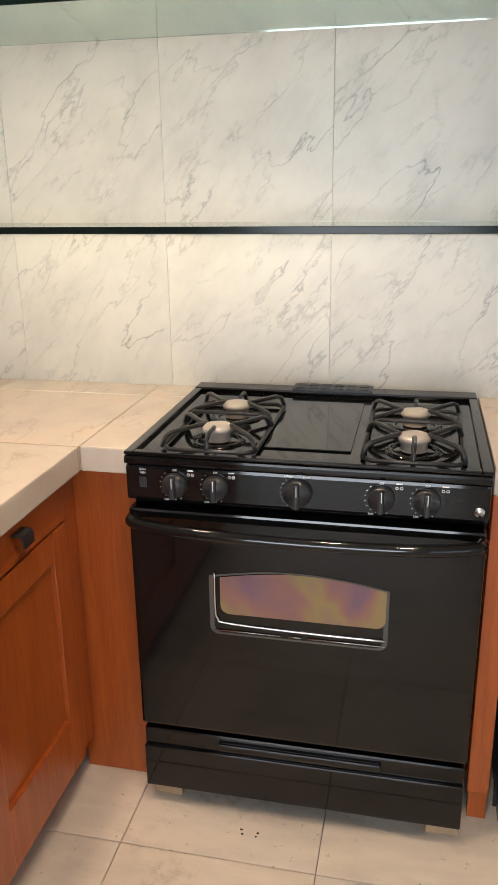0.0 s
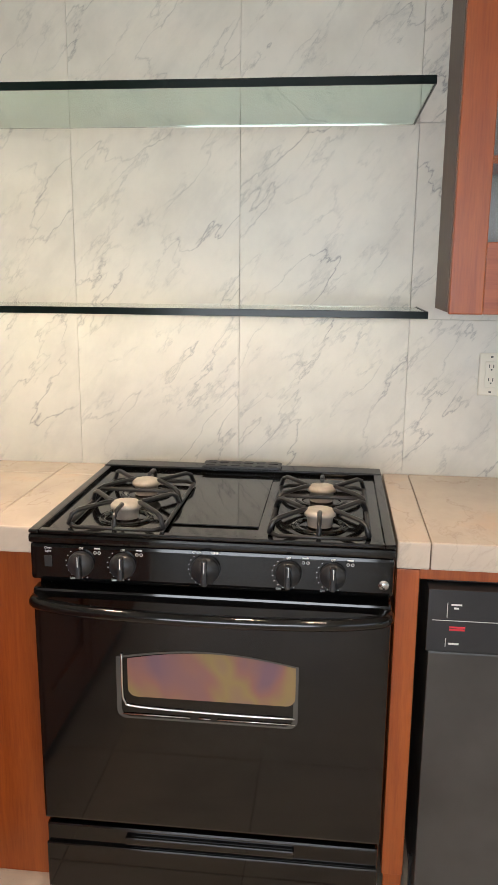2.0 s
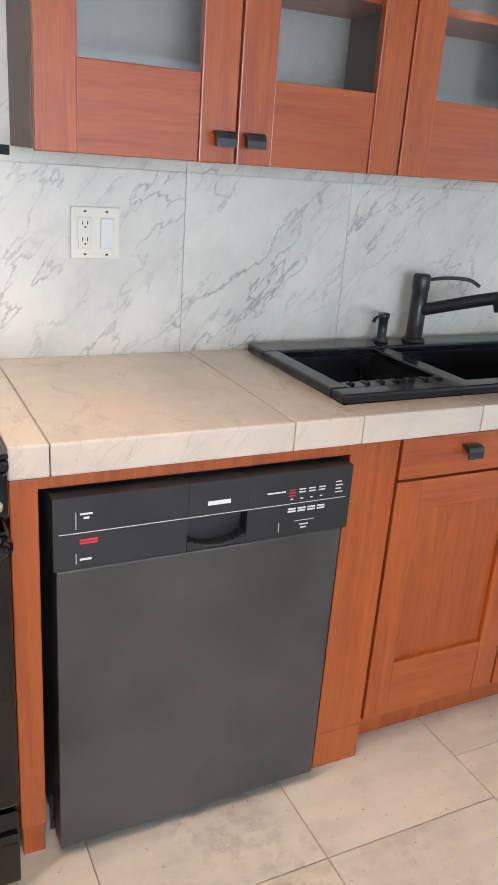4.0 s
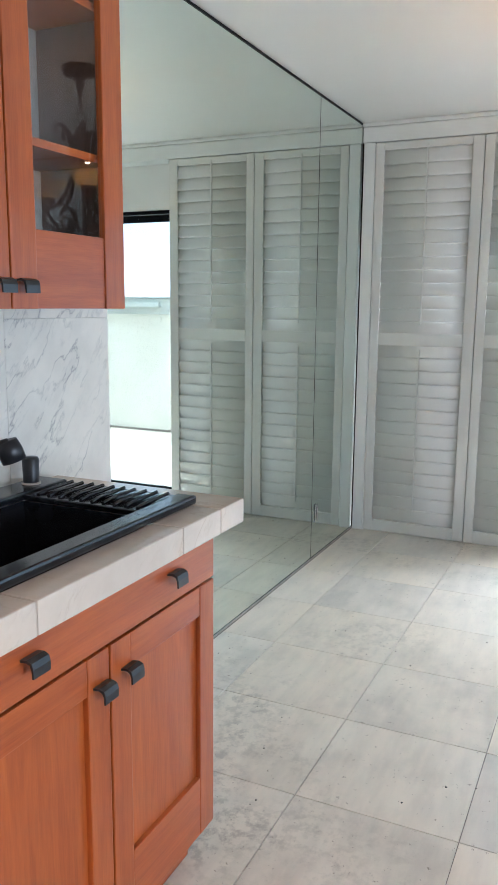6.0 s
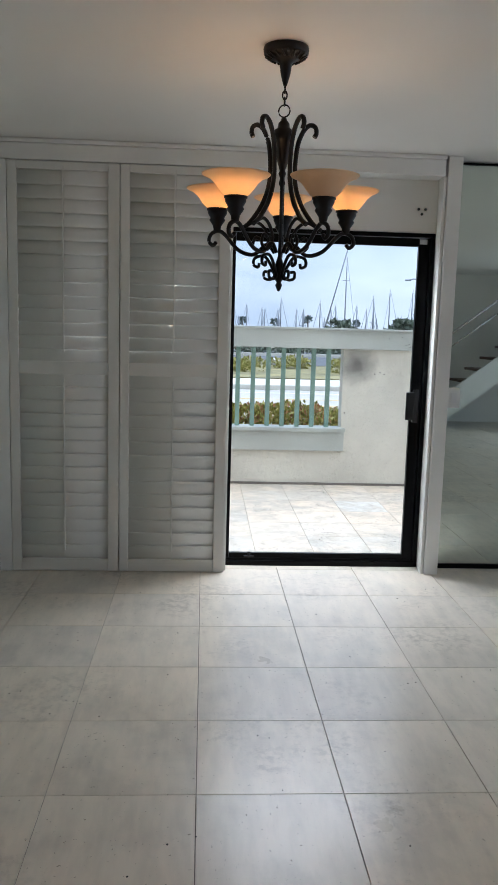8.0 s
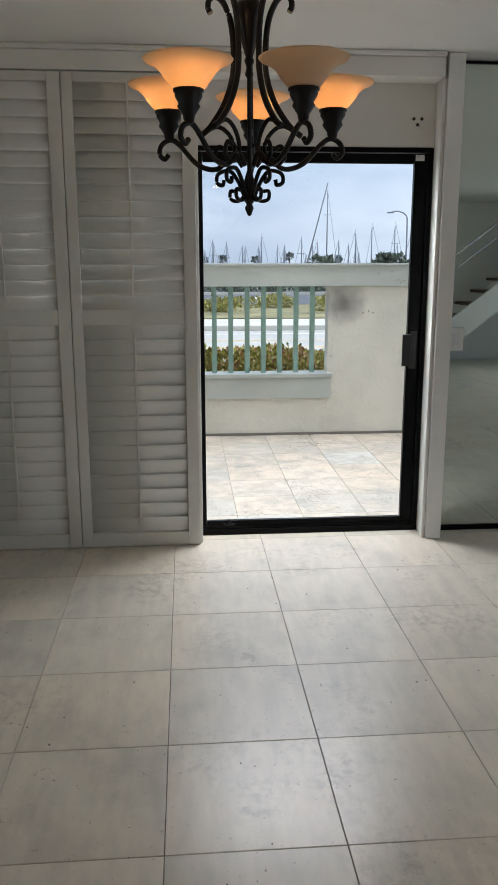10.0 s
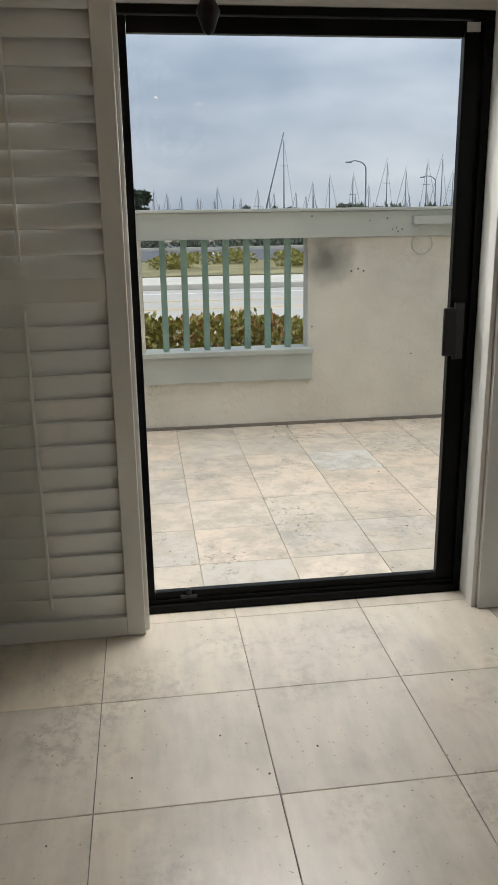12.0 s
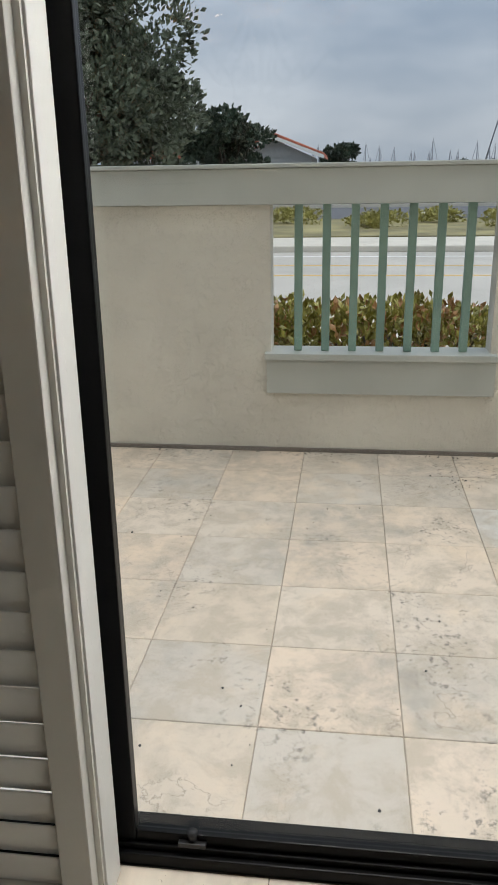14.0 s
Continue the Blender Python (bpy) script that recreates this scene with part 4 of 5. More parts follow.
# ---- dishwasher ----
def dishwasher():
    t = thing("dishwasher", (1.13, -0.3, 0.0), "built-in black dishwasher with a control strip", "dishwasher")
    x0, x1, F = 0.836, 1.436, -0.585
    bm = bmesh.new()
    bx(bm, x0 + 0.01, x1 - 0.008, -0.54, -0.03, 0.02, 0.81, 0, 0.002)
    bx(bm, x0 + 0.004, x1 - 0.004, -0.50, -0.49, 0.0, 0.09, 0)
    part(t, "body", bm, M_BLACKMATT)
    bm = bmesh.new()
    bx(bm, x0 + 0.006, x1 - 0.010, F, -0.541, 0.03, 0.665, 0, 0.004)
    part(t, "door", bm, M_DISH)
    bm = bmesh.new()
    hx0, hx1 = 1.083, 1.205
    bx(bm, x0, hx0, F - 0.004, -0.541, 0.668, 0.806, 0, 0.0008)
    bx(bm, hx1, x1, F - 0.004, -0.541, 0.668, 0.806, 0, 0.0008)
    bx(bm, hx0 + 0.0005, hx1 - 0.0005, F - 0.004, -0.541, 0.736, 0.806, 0, 0.0004)
    bx(bm, hx0 + 0.0005, hx1 - 0.0005, F + 0.022, -0.541, 0.6685, 0.7355, 0, 0.001)
    for k in range(10):
        u = k / 9
        zz = 0.6685 + 0.012 * (abs(2 * u - 1) ** 2)
        a = hx0 + 0.001 + u * (hx1 - hx0 - 0.014)
        bx(bm, a, a + 0.013, F - 0.003, F + 0.0215, 0.669, zz + 0.006)
    part(t, "control_strip", bm, M_BLACKMATT)
    bm = bmesh.new()
    y = F - 0.0046
    bx(bm, x0 + 0.01, x1 - 0.012, y, y + 0.0004, 0.7375, 0.7388)
    for a, z0, z1 in ((0.875, 0.745, 0.778), (0.875, 0.678, 0.698), (1.275, 0.68, 0.70)):
        bx(bm, a, a + 0.0012, y, y + 0.0004, z0, z1)
    bx(bm, 0.883, 0.905, y, y + 0.0004, 0.772, 0.7755)
    bx(bm, 0.889, 0.899, y, y + 0.0004, 0.764, 0.768)
    bx(bm, 0.882, 0.903, y, y + 0.0004, 0.684, 0.688)
    bx(bm, 1.122, 1.168, y, y + 0.0004, 0.758, 0.7665)
    bx(bm, 1.245, 1.285, y, y + 0.0004, 0.764, 0.767)
    for k in range(4):
        a = 1.293 + k * 0.022
        bx(bm, a, a + 0.017, y - 0.001, y + 0.0004, 0.7255, 0.7285)
        bx(bm, a, a + 0.017, y - 0.001, y + 0.0004, 0.720, 0.723)
        for z in (0.766, 0.760) if k else ():
            bx(bm, a, a + 0.015, y, y + 0.0004, z, z + 0.0025)
        bx(bm, a + 0.004, a + 0.01, y, y + 0.0004, 0.7465, 0.749)
        bx(bm, 1.398, 1.415 - 0.004 * (k % 2), y, y + 0.0004, 0.75 + 0.0075 * k, 0.7525 + 0.0075 * k)
    bx(bm, 1.31, 1.355, y, y + 0.0004, 0.699, 0.7002)
    bx(bm, 1.322, 1.342, y, y + 0.0004, 0.689, 0.692)
    bx(bm, 1.325, 1.338, y, y + 0.0004, 0.682, 0.685)
    part(t, "print", bm, M_WHITE, "pale printed lines and labels")
    bm = bmesh.new()
    bx(bm, 0.882, 0.914, y - 0.001, y + 0.0004, 0.722, 0.7255)
    bx(bm, 0.882, 0.914, y - 0.001, y + 0.0004, 0.7165, 0.720)
    for z in (0.766, 0.760, 0.754):
        bx(bm, 1.293, 1.307, y, y + 0.0004, z, z + 0.002)
    part(t, "red_print", bm, M_RED, "red printed marks")


dishwasher()


# ---- sink ----
def sink():
    t = thing("sink", (1.93, -0.26, 0.90), "black composite double sink with ribbed drainer", "sink")
    bm = bmesh.new()
    X0, X1, Y0, Y1, z0, z1 = 1.455, 2.42, -0.497, -0.03, 0.9015, 0.922
    holes = [(1.50, 1.78, -0.40, -0.12), (1.83, 2.255, -0.445, -0.12)]
    # rim built of strips round the two bowls
    bx(bm, X0, X1, Y0, -0.4455, z0, z1, 0, 0.006)
    bx(bm, X0, X1, -0.1195, Y1, z0, z1, 0, 0.006)
    bx(bm, X0, 1.4995, -0.445, -0.12, z0, z1, 0, 0.004)
    bx(bm, 1.7805, 1.8295, -0.445, -0.12, z0, z1 - 0.004, 0, 0.004)
    bx(bm, 1.5, 1.78, -0.445, -0.4005, z0, z1 - 0.002, 0, 0.003)
    bx(bm, 2.2555, X1, -0.445, -0.12, z0, z1 - 0.006, 0, 0.003)
    for hx0, hx1, hy0, hy1 in holes:
        d = 0.72 if hx0 > 1.6 else 0.78
        v = [bm.verts.new(p) for p in ((hx0, hy0, z0), (hx1, hy0, z0), (hx1, hy1, z0), (hx0, hy1, z0), (hx0 + 0.02, hy0 + 0.02, d), (hx1 - 0.02, hy0 + 0.02, d), (hx1 - 0.02, hy1 - 0.02, d), (hx0 + 0.02, hy1 - 0.02, d))]
        for q in ((0, 1, 5, 4), (1, 2, 6, 5), (2, 3, 7, 6), (3, 0, 4, 7), (4, 5, 6, 7)):
            bm.faces.new([v[k] for k in q])
    part(t, "basin", bm, M_SINK)
    bm = bmesh.new()
    for k in range(10):
        y = -0.43 + k * 0.031
        tube(bm, [(2.27, y, 0.9165), (2.30, y, 0.921), (2.40, y, 0.9225)], 0.005, 6)
    for k in range(7):
        xx = 1.52 + k * 0.04
        tube(bm, [(xx, -0.43, 0.921), (xx, -0.405, 0.919)], 0.005, 6)
    part(t, "drainer_ribs", bm, M_SINK)
    bm = bmesh.new()
    lathe(bm, [(0.0, 0.7225), (0.04, 0.7225), (0.042, 0.726), (0.0, 0.727)], (2.04, -0.28, 0), 20)
    part(t, "drain", bm, M_SILVER)
    t = thing("faucet", (1.945, -0.075, 0.922), "matt black single-lever kitchen faucet", "faucet")
    bm = bmesh.new()
    lathe(bm, [(0.0, 0.9225), (0.032, 0.9225), (0.03, 0.93), (0.023, 0.934), (0.022, 1.06), (0.024, 1.065), (0.024, 1.10), (0.02, 1.106), (0.0, 1.107)], (1.945, -0.075, 0), 20)
    tube(bm, curve_pts([(1.95, -0.085, 1.01), (2.0, -0.13, 1.03), (2.06, -0.19, 1.055), (2.10, -0.225, 1.068)], 4), 0.017, 12)
    part(t, "body", bm, M_BLACKMATT)
    bm = bmesh.new()
    lathe(bm, [(0.0, 0.0), (0.022, 0.0), (0.026, 0.02), (0.026, 0.045), (0.0, 0.047)], (2.095, -0.222, 1.078), 16, 0, (0.2, -0.2, -0.85))
    part(t, "spray_head", bm, M_BLACKMATT)
    bm = bmesh.new()
    tube(bm, curve_pts([(1.955, -0.08, 1.09), (2.0, -0.11, 1.10), (2.05, -0.14, 1.10), (2.075, -0.16, 1.085)], 4), 0.005, 8)
    part(t, "lever", bm, M_BLACKMATT)
    t = thing("soap_dispenser", (1.84, -0.07, 0.922), "small black soap dispenser with a bent spout", "dispenser")
    bm = bmesh.new()
    lathe(bm, [(0.0, 0.9225), (0.02, 0.9225), (0.019, 0.93), (0.013, 0.934), (0.013, 0.985), (0.016, 0.988), (0.015, 1.0), (0.0, 1.001)], (1.84, -0.07, 0), 16)
    part(t, "body", bm, M_BLACKMATT)
    bm = bmesh.new()
    tube(bm, curve_pts([(1.84, -0.075, 0.995), (1.81, -0.10, 1.0), (1.775, -0.125, 1.0), (1.765, -0.132, 0.992)], 4), 0.0045, 8)
    part(t, "spout", bm, M_BLACKMATT)
    t = thing("air_gap", (2.335, -0.075, 0.922), "black air-gap cap with a brass ring", "cap")
    bm = bmesh.new()
    lathe(bm, [(0.0, 0.9225), (0.024, 0.9225), (0.024, 0.926), (0.02, 0.927)], (2.335, -0.075, 0), 18)
    part(t, "ring", bm, M_ALU)
    bm = bmesh.new()
    lathe(bm, [(0.02, 0.9275), (0.021, 0.985), (0.017, 0.99), (0.0, 0.991)], (2.335, -0.075, 0), 18)
    part(t, "cap", bm, M_BLACKMATT)


sink()

# ---- downlights ----
for dx, dy in DOWN:
    t = thing("downlight", (dx, dy, CEIL), "lit recessed ceiling downlight with white ring", "lamp", "ceiling downlights")
    bm = bmesh.new()
    lathe(bm, [(0.085, CEIL - 0.001), (0.085, CEIL - 0.008), (0.065, CEIL - 0.010), (0.062, CEIL - 0.001)], (dx, dy, 0), 24)
    part(t, "ring", bm, M_TRIM)
    bm = bmesh.new()
    lathe(bm, [(0.061, CEIL - 0.003), (0.0, CEIL - 0.003)], (dx, dy, 0), 24)
    part(t, "lens", bm, M_LAMP, "glowing lens")


# ---- chandelier ----
def chandelier(cx, cy):
    t = thing("chandelier", (cx, cy, CEIL), "dark bronze scrolled chandelier with five amber glass shades", "chandelier")
    bm = bmesh.new()
    lathe(bm, [(0.0, 2.389), (0.078, 2.389), (0.08, 2.38), (0.078, 2.366), (0.07, 2.358), (0.036, 2.350), (0.022, 2.335), (0.017, 2.30), (0.010, 2.275), (0.006, 2.262), (0.0, 2.262)], (cx, cy, 0), 28)
    for k in range(20):
        a = k * math.pi / 10
        tube(bm, [(cx + 0.074 * math.cos(a), cy + 0.074 * math.sin(a), 2.362), (cx + 0.05 * math.cos(a + 0.12), cy + 0.05 * math.sin(a + 0.12), 2.347)], 0.004, 5)
    part(t, "canopy", bm, M_BRONZE)
    bm = bmesh.new()

    def link(c, r, h, turn):
        pts = []
        for k in range(13):
            a = k * math.pi / 6
            u = r * math.cos(a)
            pts.append((c[0] + u * math.cos(turn), c[1] + u * math.sin(turn), c[2] + h * math.sin(a)))
        tube(bm, pts, 0.0028, 6)

    for k in range(3):
        link((cx, cy, 2.252 - k * 0.021), 0.008, 0.015, k * math.pi / 2)
    link((cx, cy, 2.178), 0.021, 0.021, 1.2)
    part(t, "chain", bm, M_BRONZE)
    bm = bmesh.new()
    lathe(bm, [(0.0, 2.157), (0.008, 2.155), (0.012, 2.145), (0.02, 2.135), (0.022, 2.12), (0.034, 2.112), (0.036, 2.075), (0.03, 2.07), (0.028, 2.04), (0.018, 2.0), (0.010, 1.975), (0.014, 1.965), (0.008, 1.95), (0.012, 1.93), (0.006, 1.92),
               (0.006, 1.68), (0.012, 1.66), (0.018, 1.64), (0.014, 1.61), (0.016, 1.595), (0.008, 1.585), (0.013, 1.575), (0.006, 1.556), (0.0, 1.552)], (cx, cy, 0), 16)
    part(t, "stem", bm, M_BRONZE)
    R = 0.25
    for i in range(5):
        a = radians(137 + 72 * i)
        ca, sa = math.cos(a), math.sin(a)

        def P(r, z):
            return (cx + r * ca, cy + r * sa, z)

        bm = bmesh.new()
        # tall strap with a curl at the top
        tube(bm, curve_pts([P(0.115, 2.098), P(0.122, 2.112), P(0.118, 2.132), P(0.098, 2.138), P(0.075, 2.118), P(0.055, 2.07), P(0.047, 2.0), P(0.05, 1.93), P(0.075, 1.86), P(0.12, 1.80), P(0.155, 1.775)], 6), 0.0085, 8)
        # main arm sweeping out to the cup, ending in a curl
        tube(bm, curve_pts([P(0.02, 1.69), P(0.05, 1.72), P(0.10, 1.685), P(0.16, 1.70), P(0.215, 1.755), P(R - 0.005, 1.772), P(0.274, 1.760), P(0.282, 1.735), P(0.266, 1.720), P(0.252, 1.732)], 6), 0.0075, 8)
        # inner scroll
        tube(bm, curve_pts([P(0.155, 1.775), P(0.10, 1.80), P(0.06, 1.775), P(0.045, 1.73), P(0.075, 1.695), P(0.105, 1.715), P(0.095, 1.745), P(0.075, 1.738)], 6), 0.0062, 8)
        # small lower scroll
        tube(bm, curve_pts([P(0.012, 1.60), P(0.035, 1.65), P(0.06, 1.678), P(0.095, 1.672), P(0.10, 1.648), P(0.082, 1.64), P(0.078, 1.655)], 6), 0.006, 8)
        tube(bm, curve_pts([P(0.008, 1.62), P(0.03, 1.596), P(0.056, 1.60), P(0.058, 1.622), P(0.042, 1.622)], 6), 0.0055, 8)
        part(t, "arm", bm, M_BRONZE)
        bm = bmesh.new()
        lathe(bm, [(0.0, 1.768), (0.012, 1.77), (0.016, 1.79), (0.03, 1.81), (0.026, 1.818), (0.036, 1.835), (0.036, 1.844), (0.04, 1.846), (0.04, 1.852), (0.0, 1.8525)], P(R, 0), 18)
        part(t, "cup", bm, M_BRONZE)
        bm = bmesh.new()
        lathe(bm, [(0.034, 1.853), (0.046, 1.860), (0.060, 1.876), (0.074, 1.896), (0.092, 1.911), (0.112, 1.919), (0.116, 1.923), (0.111, 1.9245), (0.090, 1.916), (0.071, 1.900), (0.057, 1.880), (0.044, 1.865), (0.032, 1.856)], P(R, 0), 32)
        part(t, "shade", bm, M_SHADE, "amber alabaster glass bowl")
        lit = i != 1
        bm = bmesh.new()
        lathe(bm, [(0.008, 1.853), (0.009, 1.868), (0.014, 1.884), (0.010, 1.90), (0.0, 1.91)], P(R, 0), 14)
        part(t, "bulb", bm, M_BULB if lit else M_PLATE, "lit flame bulb" if lit else "unlit flame bulb")
        if lit:
            point_lamp("chandelier_lamp", P(R, 1.93), 0.32, (1.0, 0.62, 0.32), 0.02)


chandelier(3.85, -1.362)

# ---- staircase seen in the mirror ----
t = thing("staircase", (-2.1, -4.4, 0.0), "staircase with dark treads, white stringer and steel rails", "stairs")
bm = bmesh.new()
for k in range(12):
    y = -4.4 - k * 0.24
    bx(bm, -2.58, -1.65, y - 0.27, y, 0.18 * (k + 1) - 0.04, 0.18 * (k + 1), 0, 0.003)
part(t, "treads", bm, M_CARCASS, "dark treads")
bm = bmesh.new()
v = [(-4.30, -0.0), (-4.62, 0.0), (-7.0, 1.78), (-7.0, 2.2), (-4.30, 0.18)]
for sx in (-1.645, -1.605):
    bm.faces.new([bm.verts.new((sx, a, b)) for a, b in v])
bm.verts.ensure_lookup_table()
for k in range(5):
    bm.faces.new((bm.verts[k], bm.verts[(k + 1) % 5], bm.verts[5 + (k + 1) % 5], bm.verts[5 + k]))
part(t, "stringer", bm, M_TRIM, "white stringer")
for h, r in ((0.92, 0.02), (0.72, 0.012)):
    bm = bmesh.new()
    tube(bm, [(-1.62, -4.25, 0.1 + h), (-1.62, -6.2, 1.56 + h)], r, 8)
    part(t, "rail", bm, M_SILVER, "polished steel rail")

# ---- patio ----
PZ = -0.07
patio = solid("patio_floor", [(5.665, 8.42, -6.0, 2.5, -0.3, PZ - 0.005)], M_PGROUT, "weathered limestone patio tiles with thin joints", category="floor")
PX = 8.43
OL, OR, OB, OT = -1.281, -2.43, 0.455, 1.25
parapet = solid("wall_parapet", [(PX, PX + 0.16, OL, 2.5, -0.3, OT), (PX, PX + 0.16, -6.0, OR, -0.3, OT), (PX, PX + 0.16, OR, OL, -0.3, OB)], M_STUCCO, "cream stucco patio wall with one opening", category="wall")
solid("wall_patio_side", [(5.67, PX - 0.002, 2.5, 2.66, -0.3, 1.25), (5.67, PX - 0.002, -6.16, -6.0, -0.3, 1.25)], M_STUCCO, "cream stucco wall closing the patio", category="wall")
solid("wall_facade", [(5.665, 5.75, 0.03, 6.0, -0.3, 6.0), (5.665, 5.75, -9.0, -2.44, -0.3, 6.0), (5.665, 5.75, -2.44, 0.03, 2.0, 6.0)], M_STUCCO, "cream stucco house front round the door", category="wall")
t = thing("railing", (PX, -1.85, OB), "grey painted timber rail with green balusters", "railing")
pbox(t, "beam", PX - 0.03, PX + 0.19, -5.98, 2.48, 1.252, 1.425, M_RAIL, 0.004)
pbox(t, "cap", PX - 0.05, PX + 0.21, -5.98, 2.48, 1.4265, 1.448, M_RAIL, 0.005)
pbox(t, "sill", PX - 0.055, PX + 0.17, OR - 0.035, OL + 0.03, 0.4565, 0.492, M_RAIL, 0.004)
pbox(t, "apron", PX - 0.028, PX - 0.001, OR - 0.03, OL + 0.022, 0.268, 0.455, M_RAIL, 0.003)
for k in range(7):
    y = -1.424 - k * 0.145
    pbox(t, "baluster", PX + 0.03, PX + 0.07, y - 0.021, y + 0.021, 0.4935, 1.2505, M_BAL, 0.003)
t = thing("cable_box", (PX, -3.4, 1.33), "grey timber strip with a loop of cable", "cable")
pbox(t, "strip", PX - 0.075, PX - 0.0315, -3.85, -3.16, 1.33, 1.385, M_RAIL, 0.003)
bm = bmesh.new()
tube(bm, [(PX - 0.02, -3.24 + 0.075 * math.cos(k * math.pi / 8), 1.20 + 0.075 * math.sin(k * math.pi / 8)) for k in range(17)], 0.004, 6)
tube(bm, curve_pts([(PX - 0.02, -3.24, 1.275), (PX - 0.033, -3.22, 1.30), (PX - 0.04, -3.2, 1.329)], 4), 0.004, 6)
part(t, "cable_loop", bm, M_RAIL)
bm = bmesh.new()
for y, z in ((-2.86, 1.36), (-2.98, 1.375), (-3.02, 1.30), (-3.05, 1.31), (-3.06, 1.285), (-3.09, 1.30), (-2.45, 1.395), (-0.32, 1.36)):
    lathe(bm, [(0.0, 0.001), (0.005, 0.001), (0.006, -0.001)], (PX - 0.0305, y, z), 8, 0, (-1, 0, 0))
part(bpy.data.objects["railing"], "screw_hole", bm, M_SOOT)
bm = bmesh.new()
for y, z in ((-2.74, 1.02), (-2.79, 1.035), (-2.83, 1.02), (-2.46, 0.64), (-3.2, 0.42)):
    lathe(bm, [(0.0, 0.0015), (0.006, 0.001), (0.007, -0.001)], (PX - 0.0005, y, z), 7, 0, (-1, 0, 0))
part(parapet, "screw_hole", bm, M_SOOT)
# sooty patch: a stain with a shape of its own, in the stucco of its pier
for nt in (M_STUCCO.node_tree,):
    n_, l_ = nt.nodes, nt.links
    pb = n_["Principled BSDF"]
    col = pb.inputs["Base Color"].links[0].from_socket
    g = n_.new("ShaderNodeNewGeometry")
    d = n_.new("ShaderNodeVectorMath")
    d.operation = "DISTANCE"
    d.inputs[1].default_value = (PX, -2.56, 1.12)
    l_.new(g.outputs["Position"], d.inputs[0])
    w = noise_node(n_, l_, g.outputs["Position"], 9, 5, 0.6)
    k = n_.new("ShaderNodeMath")
    k.operation = "MULTIPLY_ADD"
    k.inputs[1].default_value, k.inputs[2].default_value = 0.16, -0.08
    l_.new(w, k.inputs[0])
    s = n_.new("ShaderNodeMath")
    l_.new(d.outputs["Value"], s.inputs[0])
    l_.new(k.outputs[0], s.inputs[1])
    f = ramp(n_, l_, s.outputs[0], [(0.03, (0.85, 0.85, 0.85)), (0.24, (0, 0, 0))])
    c = blend(n_, l_, f, col, (0.10, 0.095, 0.09))
    l_.new(c, pb.inputs["Base Color"])
# dirty seam along the foot of the parapet
solid("trim_seam", [(PX - 0.018, PX - 0.001, -5.9, 2.4, PZ - 0.004, PZ + 0.022)], M_GROUT, "dirty sealant along the wall's foot", category="trim", bevel=0.004)

# ---- street ----
GZ = -0.30
ground = solid("ground", [(5.76, 4000, -3000, 3000, GZ - 0.6, GZ - 0.02)], M_EARTH, "bare ground running to the horizon")
solid("pavement", [(8.6, 14.6, -60, 60, GZ - 0.02, GZ - 0.002)], M_CONC, "pale concrete strip beside the road")
solid("road", [(14.6, 23.6, -90, 90, GZ - 0.02, GZ - 0.006)], M_ASPHALT, "worn pale asphalt road")
solid("road_line_white", [(15.3, 15.42, -90, 90, GZ - 0.006, GZ - 0.003), (22.4, 22.52, -90, 90, GZ - 0.006, GZ - 0.003)], M_WHITE, "white road edge lines", category="road line")
solid("road_line_yellow", [(18.8, 18.92, -90, 90, GZ - 0.006, GZ - 0.003), (20.5, 20.6, -90, 90, GZ - 0.006, GZ - 0.003)], M_YELLOW, "yellow road lines", category="road line")
solid("kerb", [(23.6, 23.85, -90, 90, GZ - 0.02, GZ + 0.14)], M_CONC, "concrete kerb", bevel=0.03)
solid("pavement_far", [(23.86, 26.6, -90, 90, GZ - 0.02, GZ + 0.13)], M_CONC, "pale concrete pavement across the road")
solid("verge", [(26.61, 36.0, -90, 90, GZ - 0.02, GZ + 0.16)], M_GRASS, "patchy dry grass verge", category="grass")
solid("car_park", [(36.0, 62.0, -120, 120, GZ - 0.02, GZ + 0.18)], M_LOT, "dark asphalt car park", category="road")
solid("car_park_line", [(38 + 0, 44, -60 + k * 5.5, -60 + k * 5.5 + 0.2, GZ + 0.18, GZ + 0.186) for k in range(22)], M_WHITE, "white parking bay lines", category="road line")
solid("kerb_far", [(48.0, 48.4, -40, 6, GZ + 0.17, GZ + 0.34)], M_CONC, "low concrete island kerb")


def leaves(name, par, mat, pts, size, rng, label=""):
    """Small folded leaves scattered at the given places and outward ways."""
    V, F = [], []
    for p, nrm in pts:
        s = size * rng.uniform(0.7, 1.35)
        up = Vector((rng.gauss(0, 0.6), rng.gauss(0, 0.6), rng.gauss(0.5, 0.5))) + Vector(nrm) * 0.9
        up.normalize()
        side = up.cross(Vector((rng.gauss(0, 1), rng.gauss(0, 1), rng.gauss(0, 1)))).normalized()
        th = up.cross(side)
        b = len(V)
        p = Vector(p)
        V += [p, p + up * s * 0.55 + side * s * 0.27, p + up * s + th * s * 0.1, p + up * s * 0.55 - side * s * 0.27, p + up * s * 0.5 - th * s * 0.06]
        F += [(b, b + 1, b + 4), (b + 1, b + 2, b + 4), (b + 2, b + 3, b + 4), (b + 3, b, b + 4)]
    me = bpy.data.meshes.new(name)
    me.from_pydata([tuple(v) for v in V], [], F)
    me.materials.append(mat)
    ob = new(name, me)
    ob.parent = par
    ob.matrix_parent_inverse = Matrix.Translation(-Vector(par["base"]))
    return tagged(ob, label, "", "", "stuff")


